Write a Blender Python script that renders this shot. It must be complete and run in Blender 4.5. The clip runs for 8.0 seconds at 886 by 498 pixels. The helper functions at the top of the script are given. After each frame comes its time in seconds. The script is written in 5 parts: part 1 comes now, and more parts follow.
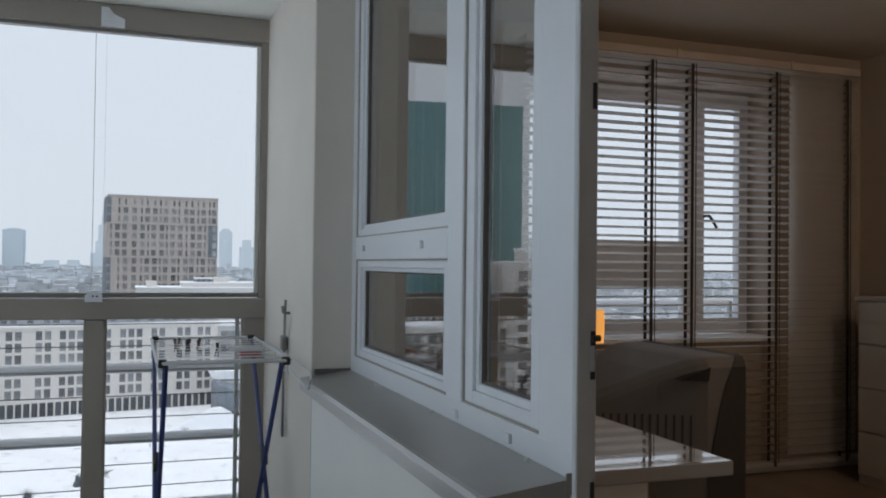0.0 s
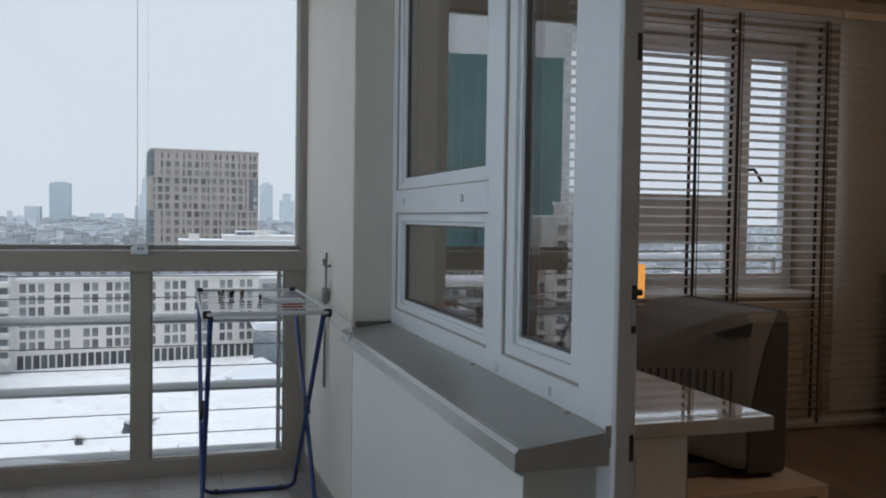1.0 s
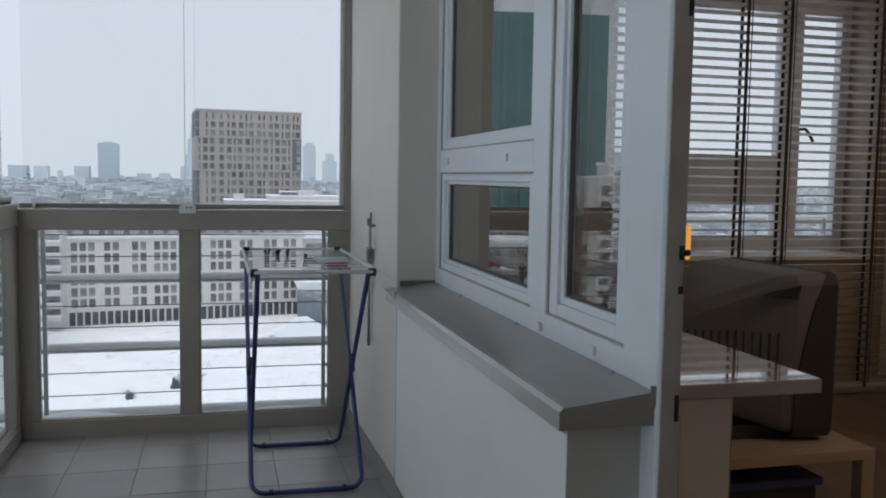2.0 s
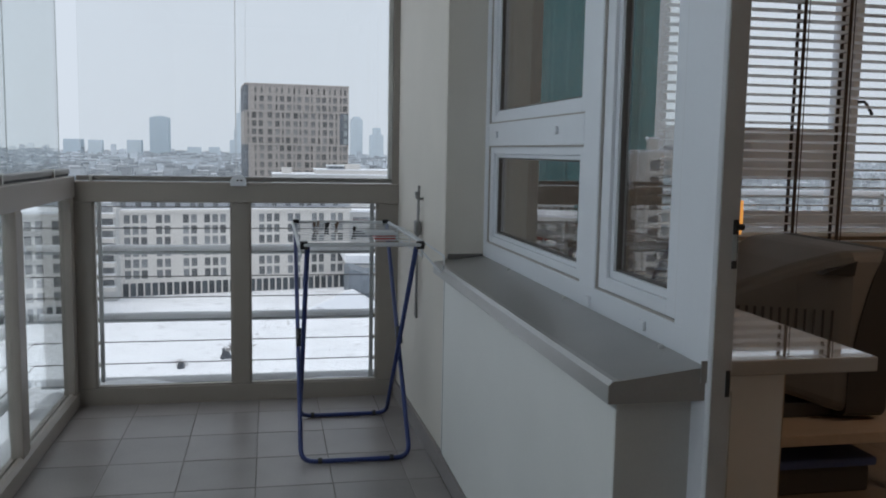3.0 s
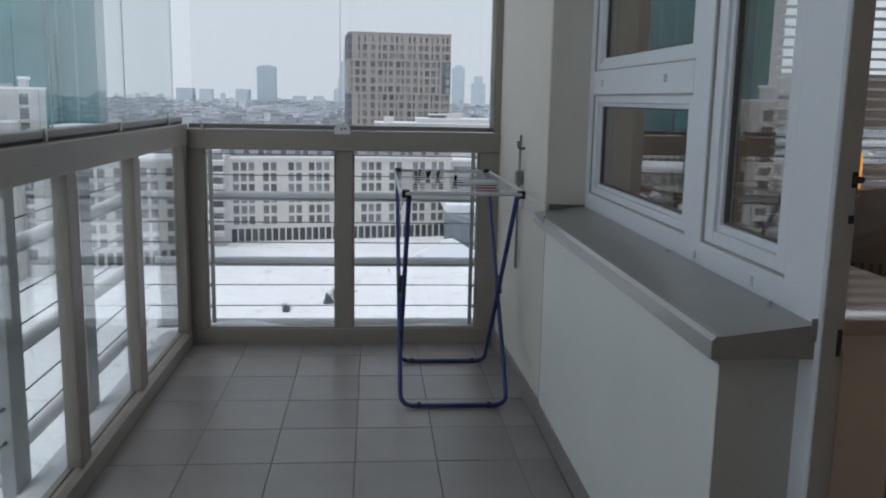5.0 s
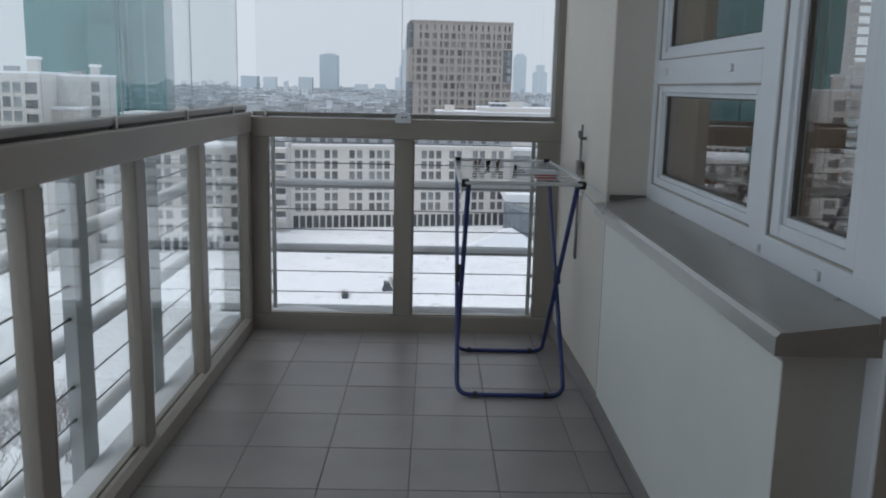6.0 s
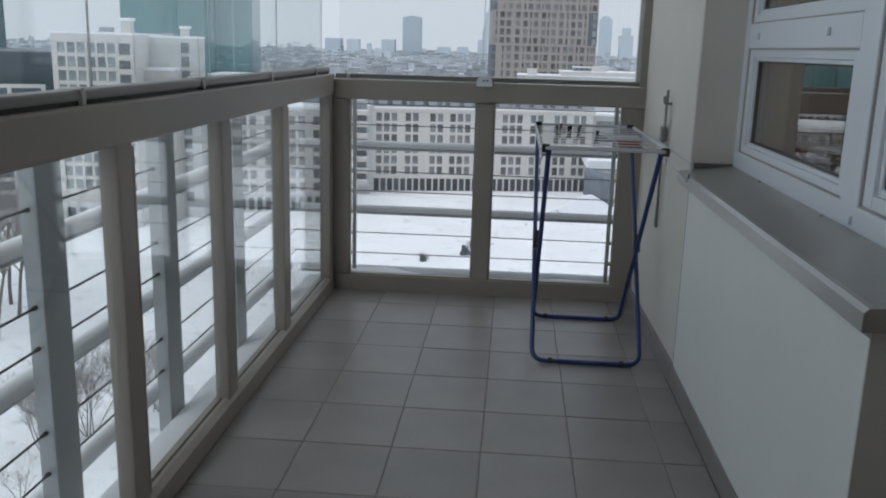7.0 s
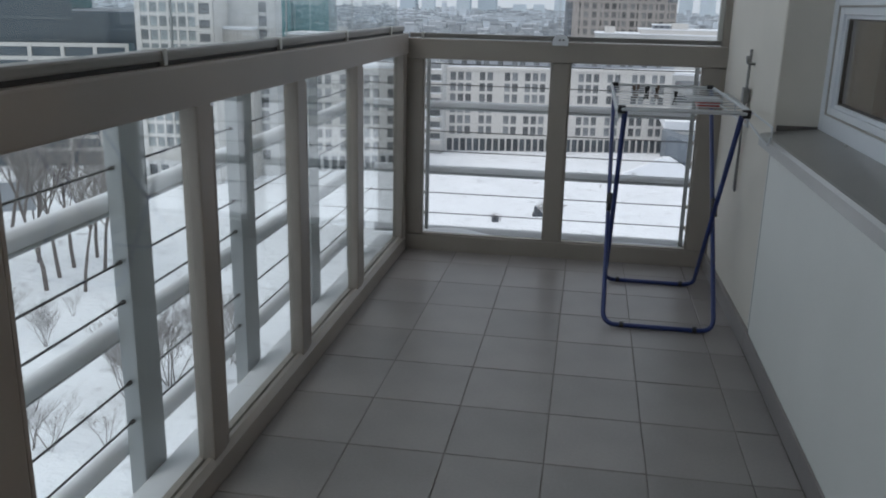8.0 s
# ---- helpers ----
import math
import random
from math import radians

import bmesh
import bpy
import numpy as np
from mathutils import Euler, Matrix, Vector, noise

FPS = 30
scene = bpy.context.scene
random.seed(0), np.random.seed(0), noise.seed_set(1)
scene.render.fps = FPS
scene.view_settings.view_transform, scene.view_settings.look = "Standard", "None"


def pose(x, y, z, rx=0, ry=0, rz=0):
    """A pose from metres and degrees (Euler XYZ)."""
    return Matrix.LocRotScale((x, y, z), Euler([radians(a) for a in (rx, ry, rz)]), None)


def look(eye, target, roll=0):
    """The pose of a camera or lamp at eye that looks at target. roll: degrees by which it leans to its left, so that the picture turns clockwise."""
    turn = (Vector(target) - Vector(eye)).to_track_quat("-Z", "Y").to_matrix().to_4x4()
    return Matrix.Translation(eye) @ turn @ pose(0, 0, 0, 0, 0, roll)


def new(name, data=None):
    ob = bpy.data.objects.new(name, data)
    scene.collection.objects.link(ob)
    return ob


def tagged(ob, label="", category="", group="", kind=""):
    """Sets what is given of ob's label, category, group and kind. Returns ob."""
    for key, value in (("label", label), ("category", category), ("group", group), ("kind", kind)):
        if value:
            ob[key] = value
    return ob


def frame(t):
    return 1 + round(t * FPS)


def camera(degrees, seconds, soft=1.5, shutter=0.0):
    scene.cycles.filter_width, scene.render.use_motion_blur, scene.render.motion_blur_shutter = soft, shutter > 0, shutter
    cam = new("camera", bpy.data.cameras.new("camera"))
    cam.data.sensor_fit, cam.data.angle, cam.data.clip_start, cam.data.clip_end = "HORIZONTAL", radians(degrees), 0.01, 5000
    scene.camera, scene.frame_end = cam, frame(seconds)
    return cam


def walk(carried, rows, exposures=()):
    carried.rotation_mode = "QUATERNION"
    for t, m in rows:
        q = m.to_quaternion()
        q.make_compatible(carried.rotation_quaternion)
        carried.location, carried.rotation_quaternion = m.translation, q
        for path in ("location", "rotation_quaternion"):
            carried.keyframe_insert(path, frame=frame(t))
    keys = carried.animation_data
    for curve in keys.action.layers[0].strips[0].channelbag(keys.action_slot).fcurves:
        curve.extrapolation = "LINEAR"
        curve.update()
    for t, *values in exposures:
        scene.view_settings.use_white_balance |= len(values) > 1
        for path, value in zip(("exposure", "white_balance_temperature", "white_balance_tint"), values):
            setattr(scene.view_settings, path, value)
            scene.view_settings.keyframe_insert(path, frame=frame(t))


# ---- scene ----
cam = camera(54.0, 8.0, soft=1.9)

PATH = [
    (0, (0.356, -2.165, 1.224), (1.696, 1.604, 1.300), 0.66),
    (0.5, (0.354, -2.165, 1.224), (1.612, 1.634, 1.196), 0.75),
    (1, (0.351, -2.166, 1.223), (1.523, 1.654, 1.085), 0.82),
    (1.5, (0.348, -2.167, 1.222), (1.430, 1.674, 0.978), 0.85),
    (3, (0.335, -2.170, 1.217), (1.114, 1.725, 0.775), 1.03),
    (3.5, (0.335, -2.169, 1.216), (1.006, 1.743, 0.696), 0.96),
    (4, (0.334, -2.169, 1.215), (0.892, 1.751, 0.616), 1.02),
    (4.5, (0.333, -2.170, 1.215), (0.777, 1.747, 0.564), 1.07),
    (6, (0.332, -2.172, 1.217), (0.390, 1.760, 0.483), 1.27),
    (6.5, (0.333, -2.173, 1.217), (0.230, 1.747, 0.412), 1.46),
    (7, (0.334, -2.174, 1.217), (0.038, 1.710, 0.315), 1.59),
    (7.5, (0.335, -2.176, 1.219), (-0.143, 1.669, 0.219), 1.51),
    (8, (0.335, -2.177, 1.221), (-0.278, 1.620, 0.135), 1.30),
]
walk(cam, [(t, look(eye, aim, roll)) for t, eye, aim, roll in PATH],
     exposures=[(0.0, 0.18), (1.5, 0.11), (3.5, 0.04), (6.0, 0.0), (8.0, 0.0)])

# ---- world and light ----
world = bpy.data.worlds.new("overcast_sky")
scene.world = world
world.use_nodes = True
wn, wl = world.node_tree.nodes, world.node_tree.links
wn.clear()
sky = wn.new("ShaderNodeTexSky")
sky.sky_type = "NISHITA"
sky.sun_disc = False
sky.sun_elevation, sky.sun_rotation = radians(66), radians(230)
sky.air_density, sky.dust_density, sky.ozone_density = 1.0, 4.0, 1.0
cloud = wn.new("ShaderNodeMixRGB")
cloud.inputs[0].default_value = 0.93
cloud.inputs[2].default_value = (6.78, 7.5, 8.42, 1)
wbg = wn.new("ShaderNodeBackground")
wbg.inputs[1].default_value = 0.10
wout = wn.new("ShaderNodeOutputWorld")
wl.new(sky.outputs[0], cloud.inputs[1])
wl.new(cloud.outputs[0], wbg.inputs[0])
wl.new(wbg.outputs[0], wout.inputs[0])

sun_data = bpy.data.lights.new("sun", "SUN")
sun_data.energy, sun_data.angle, sun_data.color = 1.1, radians(45), (1.0, 0.975, 0.94)
sun = new("sun", sun_data)
sun.matrix_world = look((-30, -25, 90), (0, 0, 0))


# ---- materials ----
def mat(name, color, rough=0.6, metal=0.0, var=0.12, scale=8.0, fine=90.0, bump=0.05, spec=0.5, objvar=0.0, coat=0.0, dirt=None, depth=0.01, island=0.0):
    """Painted or natural surface: base colour varied at two scales, fine relief, and a little change from piece to piece."""
    m = bpy.data.materials.new(name)
    m.use_nodes = True
    n, l = m.node_tree.nodes, m.node_tree.links
    b = n["Principled BSDF"]
    b.inputs["Roughness"].default_value = rough
    b.inputs["Metallic"].default_value = metal
    b.inputs["Specular IOR Level"].default_value = spec
    b.inputs["Coat Weight"].default_value = coat
    geo = n.new("ShaderNodeTexCoord")
    big = n.new("ShaderNodeTexNoise")
    big.inputs["Scale"].default_value, big.inputs["Detail"].default_value = scale, 5.0
    small = n.new("ShaderNodeTexNoise")
    small.inputs["Scale"].default_value, small.inputs["Detail"].default_value = fine, 3.0
    for t in (big, small):
        l.new(geo.outputs["Object"], t.inputs["Vector"])
    mix = n.new("ShaderNodeMath")
    mix.operation = "MULTIPLY_ADD"
    mix.inputs[1].default_value = 0.35
    l.new(small.outputs[0], mix.inputs[0])
    l.new(big.outputs[0], mix.inputs[2])
    ramp = n.new("ShaderNodeMapRange")
    ramp.inputs[1].default_value, ramp.inputs[2].default_value = 0.35, 1.0
    ramp.inputs[3].default_value, ramp.inputs[4].default_value = 1 - var, 1 + var
    l.new(mix.outputs[0], ramp.inputs[0])
    value = ramp.outputs[0]
    if objvar:
        info = n.new("ShaderNodeObjectInfo")
        r2 = n.new("ShaderNodeMapRange")
        r2.inputs[3].default_value, r2.inputs[4].default_value = 1 - objvar, 1 + objvar
        l.new(info.outputs["Random"], r2.inputs[0])
        mul = n.new("ShaderNodeMath")
        mul.operation = "MULTIPLY"
        l.new(value, mul.inputs[0])
        l.new(r2.outputs[0], mul.inputs[1])
        value = mul.outputs[0]
    if island:
        isl = n.new("ShaderNodeNewGeometry")
        r3 = n.new("ShaderNodeMapRange")
        r3.inputs[3].default_value, r3.inputs[4].default_value = 1 - island, 1 + island
        l.new(isl.outputs["Random Per Island"], r3.inputs[0])
        mul2 = n.new("ShaderNodeMath")
        mul2.operation = "MULTIPLY"
        l.new(value, mul2.inputs[0])
        l.new(r3.outputs[0], mul2.inputs[1])
        value = mul2.outputs[0]
    tint = n.new("ShaderNodeVectorMath")
    tint.operation = "SCALE"
    tint.inputs[0].default_value = color
    l.new(value, tint.inputs["Scale"])
    out = tint.outputs[0]
    if dirt:
        dn = n.new("ShaderNodeTexNoise")
        dn.inputs["Scale"].default_value, dn.inputs["Detail"].default_value = dirt[1], 6.0
        l.new(geo.outputs["Object"], dn.inputs["Vector"])
        dr = n.new("ShaderNodeMapRange")
        dr.inputs[1].default_value, dr.inputs[2].default_value = dirt[2], dirt[2] + 0.12
        l.new(dn.outputs[0], dr.inputs[0])
        dm = n.new("ShaderNodeMixRGB")
        dm.inputs[2].default_value = (*dirt[0], 1)
        l.new(dr.outputs[0], dm.inputs[0])
        l.new(out, dm.inputs[1])
        out = dm.outputs[0]
    l.new(out, b.inputs["Base Color"])
    rr = n.new("ShaderNodeMapRange")
    rr.inputs[3].default_value, rr.inputs[4].default_value = rough * 0.85, min(1.0, rough * 1.15)
    l.new(big.outputs[0], rr.inputs[0])
    l.new(rr.outputs[0], b.inputs["Roughness"])
    if bump:
        bp = n.new("ShaderNodeBump")
        bp.inputs["Strength"].default_value, bp.inputs["Distance"].default_value = bump, depth
        l.new(mix.outputs[0], bp.inputs["Height"])
        l.new(bp.outputs[0], b.inputs["Normal"])
    return m


def glass(name, tint, base, power=5.0, rough=0.0):
    """Clear pane: light passes straight through, with a mirror gloss that grows towards grazing angles."""
    m = bpy.data.materials.new(name)
    m.use_nodes = True
    n, l = m.node_tree.nodes, m.node_tree.links
    n.clear()
    clear = n.new("ShaderNodeBsdfTransparent")
    clear.inputs[0].default_value = (*tint, 1)
    gloss = n.new("ShaderNodeBsdfGlossy")
    gloss.inputs["Roughness"].default_value = rough
    face = n.new("ShaderNodeLayerWeight")
    p = n.new("ShaderNodeMath")
    p.operation = "POWER"
    p.inputs[1].default_value = power
    r = n.new("ShaderNodeMapRange")
    r.inputs[3].default_value, r.inputs[4].default_value = base, 1.0
    mix = n.new("ShaderNodeMixShader")
    out = n.new("ShaderNodeOutputMaterial")
    l.new(face.outputs["Facing"], p.inputs[0])
    l.new(p.outputs[0], r.inputs[0])
    l.new(r.outputs[0], mix.inputs[0])
    l.new(clear.outputs[0], mix.inputs[1])
    l.new(gloss.outputs[0], mix.inputs[2])
    l.new(mix.outputs[0], out.inputs[0])
    return m


M_ALU = mat("greige_painted_aluminium", (0.31, 0.278, 0.248), 0.45, 0.0, 0.06, 5, 160, 0.02)
M_ALU_LT = mat("pale_grey_aluminium", (0.55, 0.55, 0.53), 0.4, 0.2, 0.06, 9, 160, 0.02)
M_TRACK = mat("brown_grey_track", (0.22, 0.21, 0.195), 0.4, 0.2, 0.08, 6, 160, 0.02)
M_RUBBER = mat("black_gasket", (0.025, 0.024, 0.023), 0.6, 0.0, 0.1, 20, 150, 0.02)
M_SEAL_DK = mat("brown_grey_gasket", (0.11, 0.10, 0.095), 0.6, 0.0, 0.1, 20, 150, 0.02)
M_STEEL = mat("grey_painted_steel", (0.40, 0.425, 0.43), 0.5, 0.15, 0.12, 6, 120, 0.04)
M_CABLE = mat("dark_steel_cable", (0.07, 0.068, 0.066), 0.5, 0.5, 0.2, 30, 200, 0.05)
M_SNOW = mat("fresh_snow", (0.86, 0.88, 0.92), 0.85, 0.0, 0.04, 5, 60, 0.25)
M_PLASTER = mat("off_white_plaster", (0.655, 0.615, 0.555), 0.85, 0.0, 0.05, 3, 220, 0.08)
M_PANEL = mat("pale_grey_wall_panel", (0.72, 0.72, 0.695), 0.6, 0.0, 0.05, 2.5, 180, 0.05, dirt=((0.42, 0.43, 0.42), 9.0, 0.72))
M_PVC = mat("white_window_pvc", (0.74, 0.76, 0.80), 0.32, 0.0, 0.035, 5, 140, 0.015)
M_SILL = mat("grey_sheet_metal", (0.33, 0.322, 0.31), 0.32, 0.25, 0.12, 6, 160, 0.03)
M_FOLD = mat("worn_glint_sheet_metal_edge", (0.385, 0.38, 0.37), 0.3, 0.25, 0.12, 1.5, 120, 0.05)
M_GREYBEIGE = mat("grey_beige_wall_core", (0.47, 0.455, 0.43), 0.9, 0.0, 0.08, 4, 200, 0.12)
M_SEALANT = mat("dark_sealant", (0.15, 0.14, 0.13), 0.7, 0.0, 0.15, 20, 160, 0.05)
M_TILE = mat("grey_stoneware_tile", (0.236, 0.217, 0.212), 0.36, 0.0, 0.2, 3.2, 110, 0.08, objvar=0.08)
M_GROUT = mat("dark_grout", (0.190, 0.171, 0.163), 0.9, 0.0, 0.3, 14, 180, 0.1, dirt=((0.075, 0.067, 0.063), 1.7, 0.56))
M_CEIL = mat("white_ceiling_paint", (0.74, 0.74, 0.70), 0.9, 0.0, 0.03, 3, 180, 0.05)
M_ROOMWALL = mat("beige_room_paint", (0.41, 0.33, 0.26), 0.85, 0.0, 0.05, 3, 180, 0.05)
M_ROOMCEIL = mat("cream_room_ceiling", (0.55, 0.49, 0.41), 0.9, 0.0, 0.03, 3, 180, 0.05)
M_PARQUET = mat("brown_floorboards", (0.19, 0.140, 0.102), 0.4, 0.0, 0.18, 5, 60, 0.05, objvar=0.12)
G_BALC = glass("balcony_glass", (0.978, 0.982, 0.982), 0.035)
G_SIDE = glass("green_tinged_glass", (0.950, 0.974, 0.972), 0.07)
G_WIN = glass("coated_window_glass", (0.86, 0.875, 0.87), 0.10, 3.2)
G_FAR = mat("dark_window_glass", (0.20, 0.21, 0.22), 0.15, 0.0, 0.3, 0.6, 3, 0.0, objvar=0.45)

G_PALE = mat("pale_reflecting_window_glass", (0.30, 0.33, 0.335), 0.15, 0.0, 0.3, 0.6, 3, 0.0, objvar=0.35)
G_TOWER = mat("brown_grey_window_glass", (0.235, 0.232, 0.23), 0.2, 0.0, 0.3, 0.6, 3, 0.0, objvar=0.4)
G_SHOP = mat("deep_shopfront_glass", (0.085, 0.10, 0.115), 0.3, 0.0, 0.3, 0.6, 3, 0.0, objvar=0.35)


# ---- building helpers ----
def part(name, bm, material, parent=None, label="", smooth=False):
    """Link a bmesh as one mesh object under a thing or a part."""
    me = bpy.data.meshes.new(name)
    bm.normal_update()
    bm.to_mesh(me)
    bm.free()
    return mesh_part(name, me, material, parent, label, smooth)


def mesh_part(name, me, material, parent=None, label="", smooth=False, at=None):
    ob = new(name, me)
    if material and not me.materials:
        me.materials.append(material)
    if smooth:
        for p in me.polygons:
            p.use_smooth = True
    if parent:
        ob.parent = parent
    if at is not None:
        ob.matrix_basis = at
    if label:
        ob["label"] = label
    return ob


def thing(name, label, category, group="", kind="", at=None):
    ob = new(name)
    ob.empty_display_size = 0.1
    if at is not None:
        ob.matrix_basis = at
    return tagged(ob, label, category, group, kind)


def box(x0, x1, y0, y1, z0, z1, bevel=0.0, bm=None):
    bm = bm or bmesh.new()
    r = bmesh.ops.create_cube(bm, size=1.0, matrix=Matrix.Translation(((x0 + x1) / 2, (y0 + y1) / 2, (z0 + z1) / 2)) @ Matrix.Diagonal((x1 - x0, y1 - y0, z1 - z0, 1)))
    if bevel:
        edges = list({e for v in r["verts"] for e in v.link_edges})
        bmesh.ops.bevel(bm, geom=edges, offset=bevel, segments=2, profile=0.6, affect="EDGES", clamp_overlap=True)
    return bm


def sweep(pts, r, sides=8, closed=False, bm=None, radii=None):
    """A round bar along a line of points."""
    bm = bm or bmesh.new()
    pts = [Vector(p) for p in pts]
    n, rings = len(pts), []
    up = Vector((0.13, 0.37, 0.92))
    for i, p in enumerate(pts):
        a = pts[i - 1] if (i or closed) else p
        b = pts[(i + 1) % n] if (i < n - 1 or closed) else p
        d = (b - a).normalized()
        s = d.cross(up)
        if s.length < 0.05:
            s = d.cross(Vector((1, 0, 0)))
        s.normalize()
        t = s.cross(d).normalized()
        up = t
        rr = radii[i] if radii else r
        rings.append([bm.verts.new(p + rr * (math.cos(k * math.tau / sides) * s + math.sin(k * math.tau / sides) * t)) for k in range(sides)])
    for i in range(n if closed else n - 1):
        a, b = rings[i], rings[(i + 1) % n]
        for k in range(sides):
            bm.faces.new((a[k], a[(k + 1) % sides], b[(k + 1) % sides], b[k]))
    if not closed:
        bm.faces.new(rings[0][::-1])
        bm.faces.new(rings[-1])
    return bm


def rounded(pts, r, steps=5):
    """Points of an open line with its corners rounded."""
    pts = [Vector(p) for p in pts]
    out = [pts[0]]
    for a, b, c in zip(pts, pts[1:], pts[2:]):
        p, q = b + (a - b).normalized() * r, b + (c - b).normalized() * r
        for i in range(steps + 1):
            u = i / steps
            out.append((1 - u) ** 2 * p + 2 * u * (1 - u) * b + u * u * q)
    return out + [pts[-1]]


def profile(outline, axis, lo, hi, bm=None):
    """A closed outline pushed along an axis. outline: pairs of the other two coordinates, in order."""
    bm = bm or bmesh.new()

    def at(p, v):
        return {"x": (v, p[0], p[1]), "y": (p[0], v, p[1]), "z": (p[0], p[1], v)}[axis]

    a = [bm.verts.new(at(p, lo)) for p in outline]
    b = [bm.verts.new(at(p, hi)) for p in outline]
    n = len(outline)
    for i in range(n):
        bm.faces.new((a[i], a[(i + 1) % n], b[(i + 1) % n], b[i]))
    bm.faces.new(a[::-1])
    bm.faces.new(b)
    bmesh.ops.recalc_face_normals(bm, faces=bm.faces)
    return bm


# ---- plan of the balcony ----
XL, XR, YE, YB = -0.549, 0.980, 2.063, -2.55      # side glazing, wall, end glazing, back
XE = 0.952                                      # the wall runs in slightly towards the end glazing
CEIL = 2.40
GZ, RXE = -33.0, 4.9                            # street level, outer edge of the room
Z_LOW, Z_RAIL0, Z_RAIL1 = 0.080, 0.961, 1.057   # foot rail, handrail
TX, TY = 0.279, 0.31                            # floor tiles
XW = 1.13                                       # window plane
POSTS = [-1.80, -1.04, -0.245, 0.470, 1.185]

# floor slab, walls and ceilings
floor = tagged(part("floor", box(XL - 0.02, 1.42, YB, YE + 0.02, -0.25, -0.0019), M_GROUT), "balcony floor of grey square stoneware tiles", "floor", kind="structure")
ceiling_b = tagged(part("ceiling", box(XL - 0.25, 1.0, YB - 0.2, YE + 0.25, CEIL, CEIL + 0.25), M_CEIL), "white painted balcony ceiling", "ceiling", kind="structure")
wall_pillar = tagged(part("wall_pillar", profile([(XR, 1.034), (XR + 0.004, 1.030), (1.30, 1.030), (1.30, YE + 0.10), (XE, YE + 0.10)], "z", -0.2, CEIL), M_PLASTER), "off-white plastered pillar beside the window", "wall", kind="structure")
wall_parapet = thing("wall_parapet", "low pale grey panelled wall under the window sill", "wall", kind="structure")
# thin sheet over the end face, darker and browner than the panels
part("core", box(0.9755, 1.128, -0.667, -0.6655, 0.0, 0.765), M_GREYBEIGE, wall_parapet, "grey-beige end face, darker than the panels")
part("core", box(1.0, 1.214, -0.664, 1.03, -0.2, 0.765), M_GREYBEIGE, wall_parapet)
part("panel", box(XR - 0.006, 1.0, -0.665, 0.986, 0.0, 0.740, 0.003), M_PANEL, wall_parapet)
part("panel", box(XR - 0.001, 1.0, 1.003, 1.0295, 0.0, 0.740), M_PANEL, wall_parapet)
part("joint", box(XR - 0.004, 1.0, 0.9865, 1.0025, 0.0, 0.740), M_SEALANT, wall_parapet, "dark open joint")
wall_lintel = tagged(part("wall_lintel", box(1.0, 1.216, YB, 1.03, 2.345, 2.6), M_PLASTER), "off-white plastered lintel over window and door", "wall", kind="structure")
wall_side = tagged(part("wall_side", box(1.0, 1.30, YB, -1.78, -0.2, 2.345), M_PLASTER), "off-white plastered balcony wall", "wall", kind="structure")
# unseen wall that closes the back, moved close to darken the near floor
wall_back_unseen = tagged(part("wall_back_unseen", box(XL - 0.1, 5.0, YB - 0.2, YB, -0.2, 2.75), M_PLASTER), "plain plastered back wall, unseen and set close to cut light", "wall", kind="structure")
part("skirting_tile", box(XR - 0.016, XR - 0.0065, -0.66, 1.0, 0.0, 0.075, 0.002), M_TILE, wall_parapet, "grey stoneware skirting")
part("skirting_tile", profile([(XR - 0.016, 1.002), (XE - 0.013, YE - 0.001), (XE + 0.002, YE - 0.001), (XR - 0.001, 1.002)], "z", 0.0, 0.075), M_TILE, wall_pillar, "grey stoneware skirting")

tagged(part("building_body", box(-0.74, RXE, YB - 0.2, 2.34, GZ, -0.305), M_PLASTER), "plain pale storeys below the balcony", "building", kind="structure")

# outer window sill of folded sheet metal
sill = thing("window_sill", "grey folded sheet-metal sill on the low wall", "sill")
part("sheet", profile([(0.938, 0.766), (0.938, 0.800), (0.945, 0.807), (1.128, 0.830), (1.128, 0.766)], "y", -0.718, 1.028), M_SILL, sill)
# fold coloured a little lighter for wear and for the glint along it
part("front_fold", profile([(0.9365, 0.7662), (0.9365, 0.8002), (0.9450, 0.8085), (0.9560, 0.8099), (0.9560, 0.8088), (0.9453, 0.8074), (0.9378, 0.7998), (0.9378, 0.7662)], "y", -0.7175, 1.020), M_FOLD, sill, "worn front fold, its glint put into a brighter colour")
part("end_cap", box(1.116, 1.1278, -0.7225, -0.7185, 0.800, 0.842, 0.001), M_SILL, sill)
part("upstand", box(0.992, 1.128, 1.016, 1.0285, 0.816, 0.836, 0.003), M_SEALANT, sill, "dark sealed upstand")
for y in (-0.55, 0.05, 0.62):
    part("screw", sweep([(1.116, y, 0.828), (1.116, y, 0.835)], 0.006, 8), M_ALU_LT, sill)


# ---- end and side glazing ----
def brackets(parent, where):
    for m in where:
        part("clip", box(*m, 0.003), M_ALU_LT, parent)


end_glazing = thing("window_3", "greige aluminium end glazing with clear panes down to the floor", "glazing", kind="structure")
Y0, Y1 = YE, YE + 0.055
part("handrail", box(XL - 0.03, XE + 0.01, Y0 - 0.01, Y1 + 0.012, Z_RAIL0, Z_RAIL1, 0.006), M_ALU, end_glazing)
part("foot_rail", box(XL - 0.054, XE + 0.01, Y0, Y1, -0.005, Z_LOW, 0.005), M_ALU, end_glazing)
part("track", box(XL + 0.012, XE - 0.03, Y0 + 0.012, Y1 - 0.005, Z_RAIL1 + 0.004, Z_RAIL1 + 0.026, 0.004), M_TRACK, end_glazing)
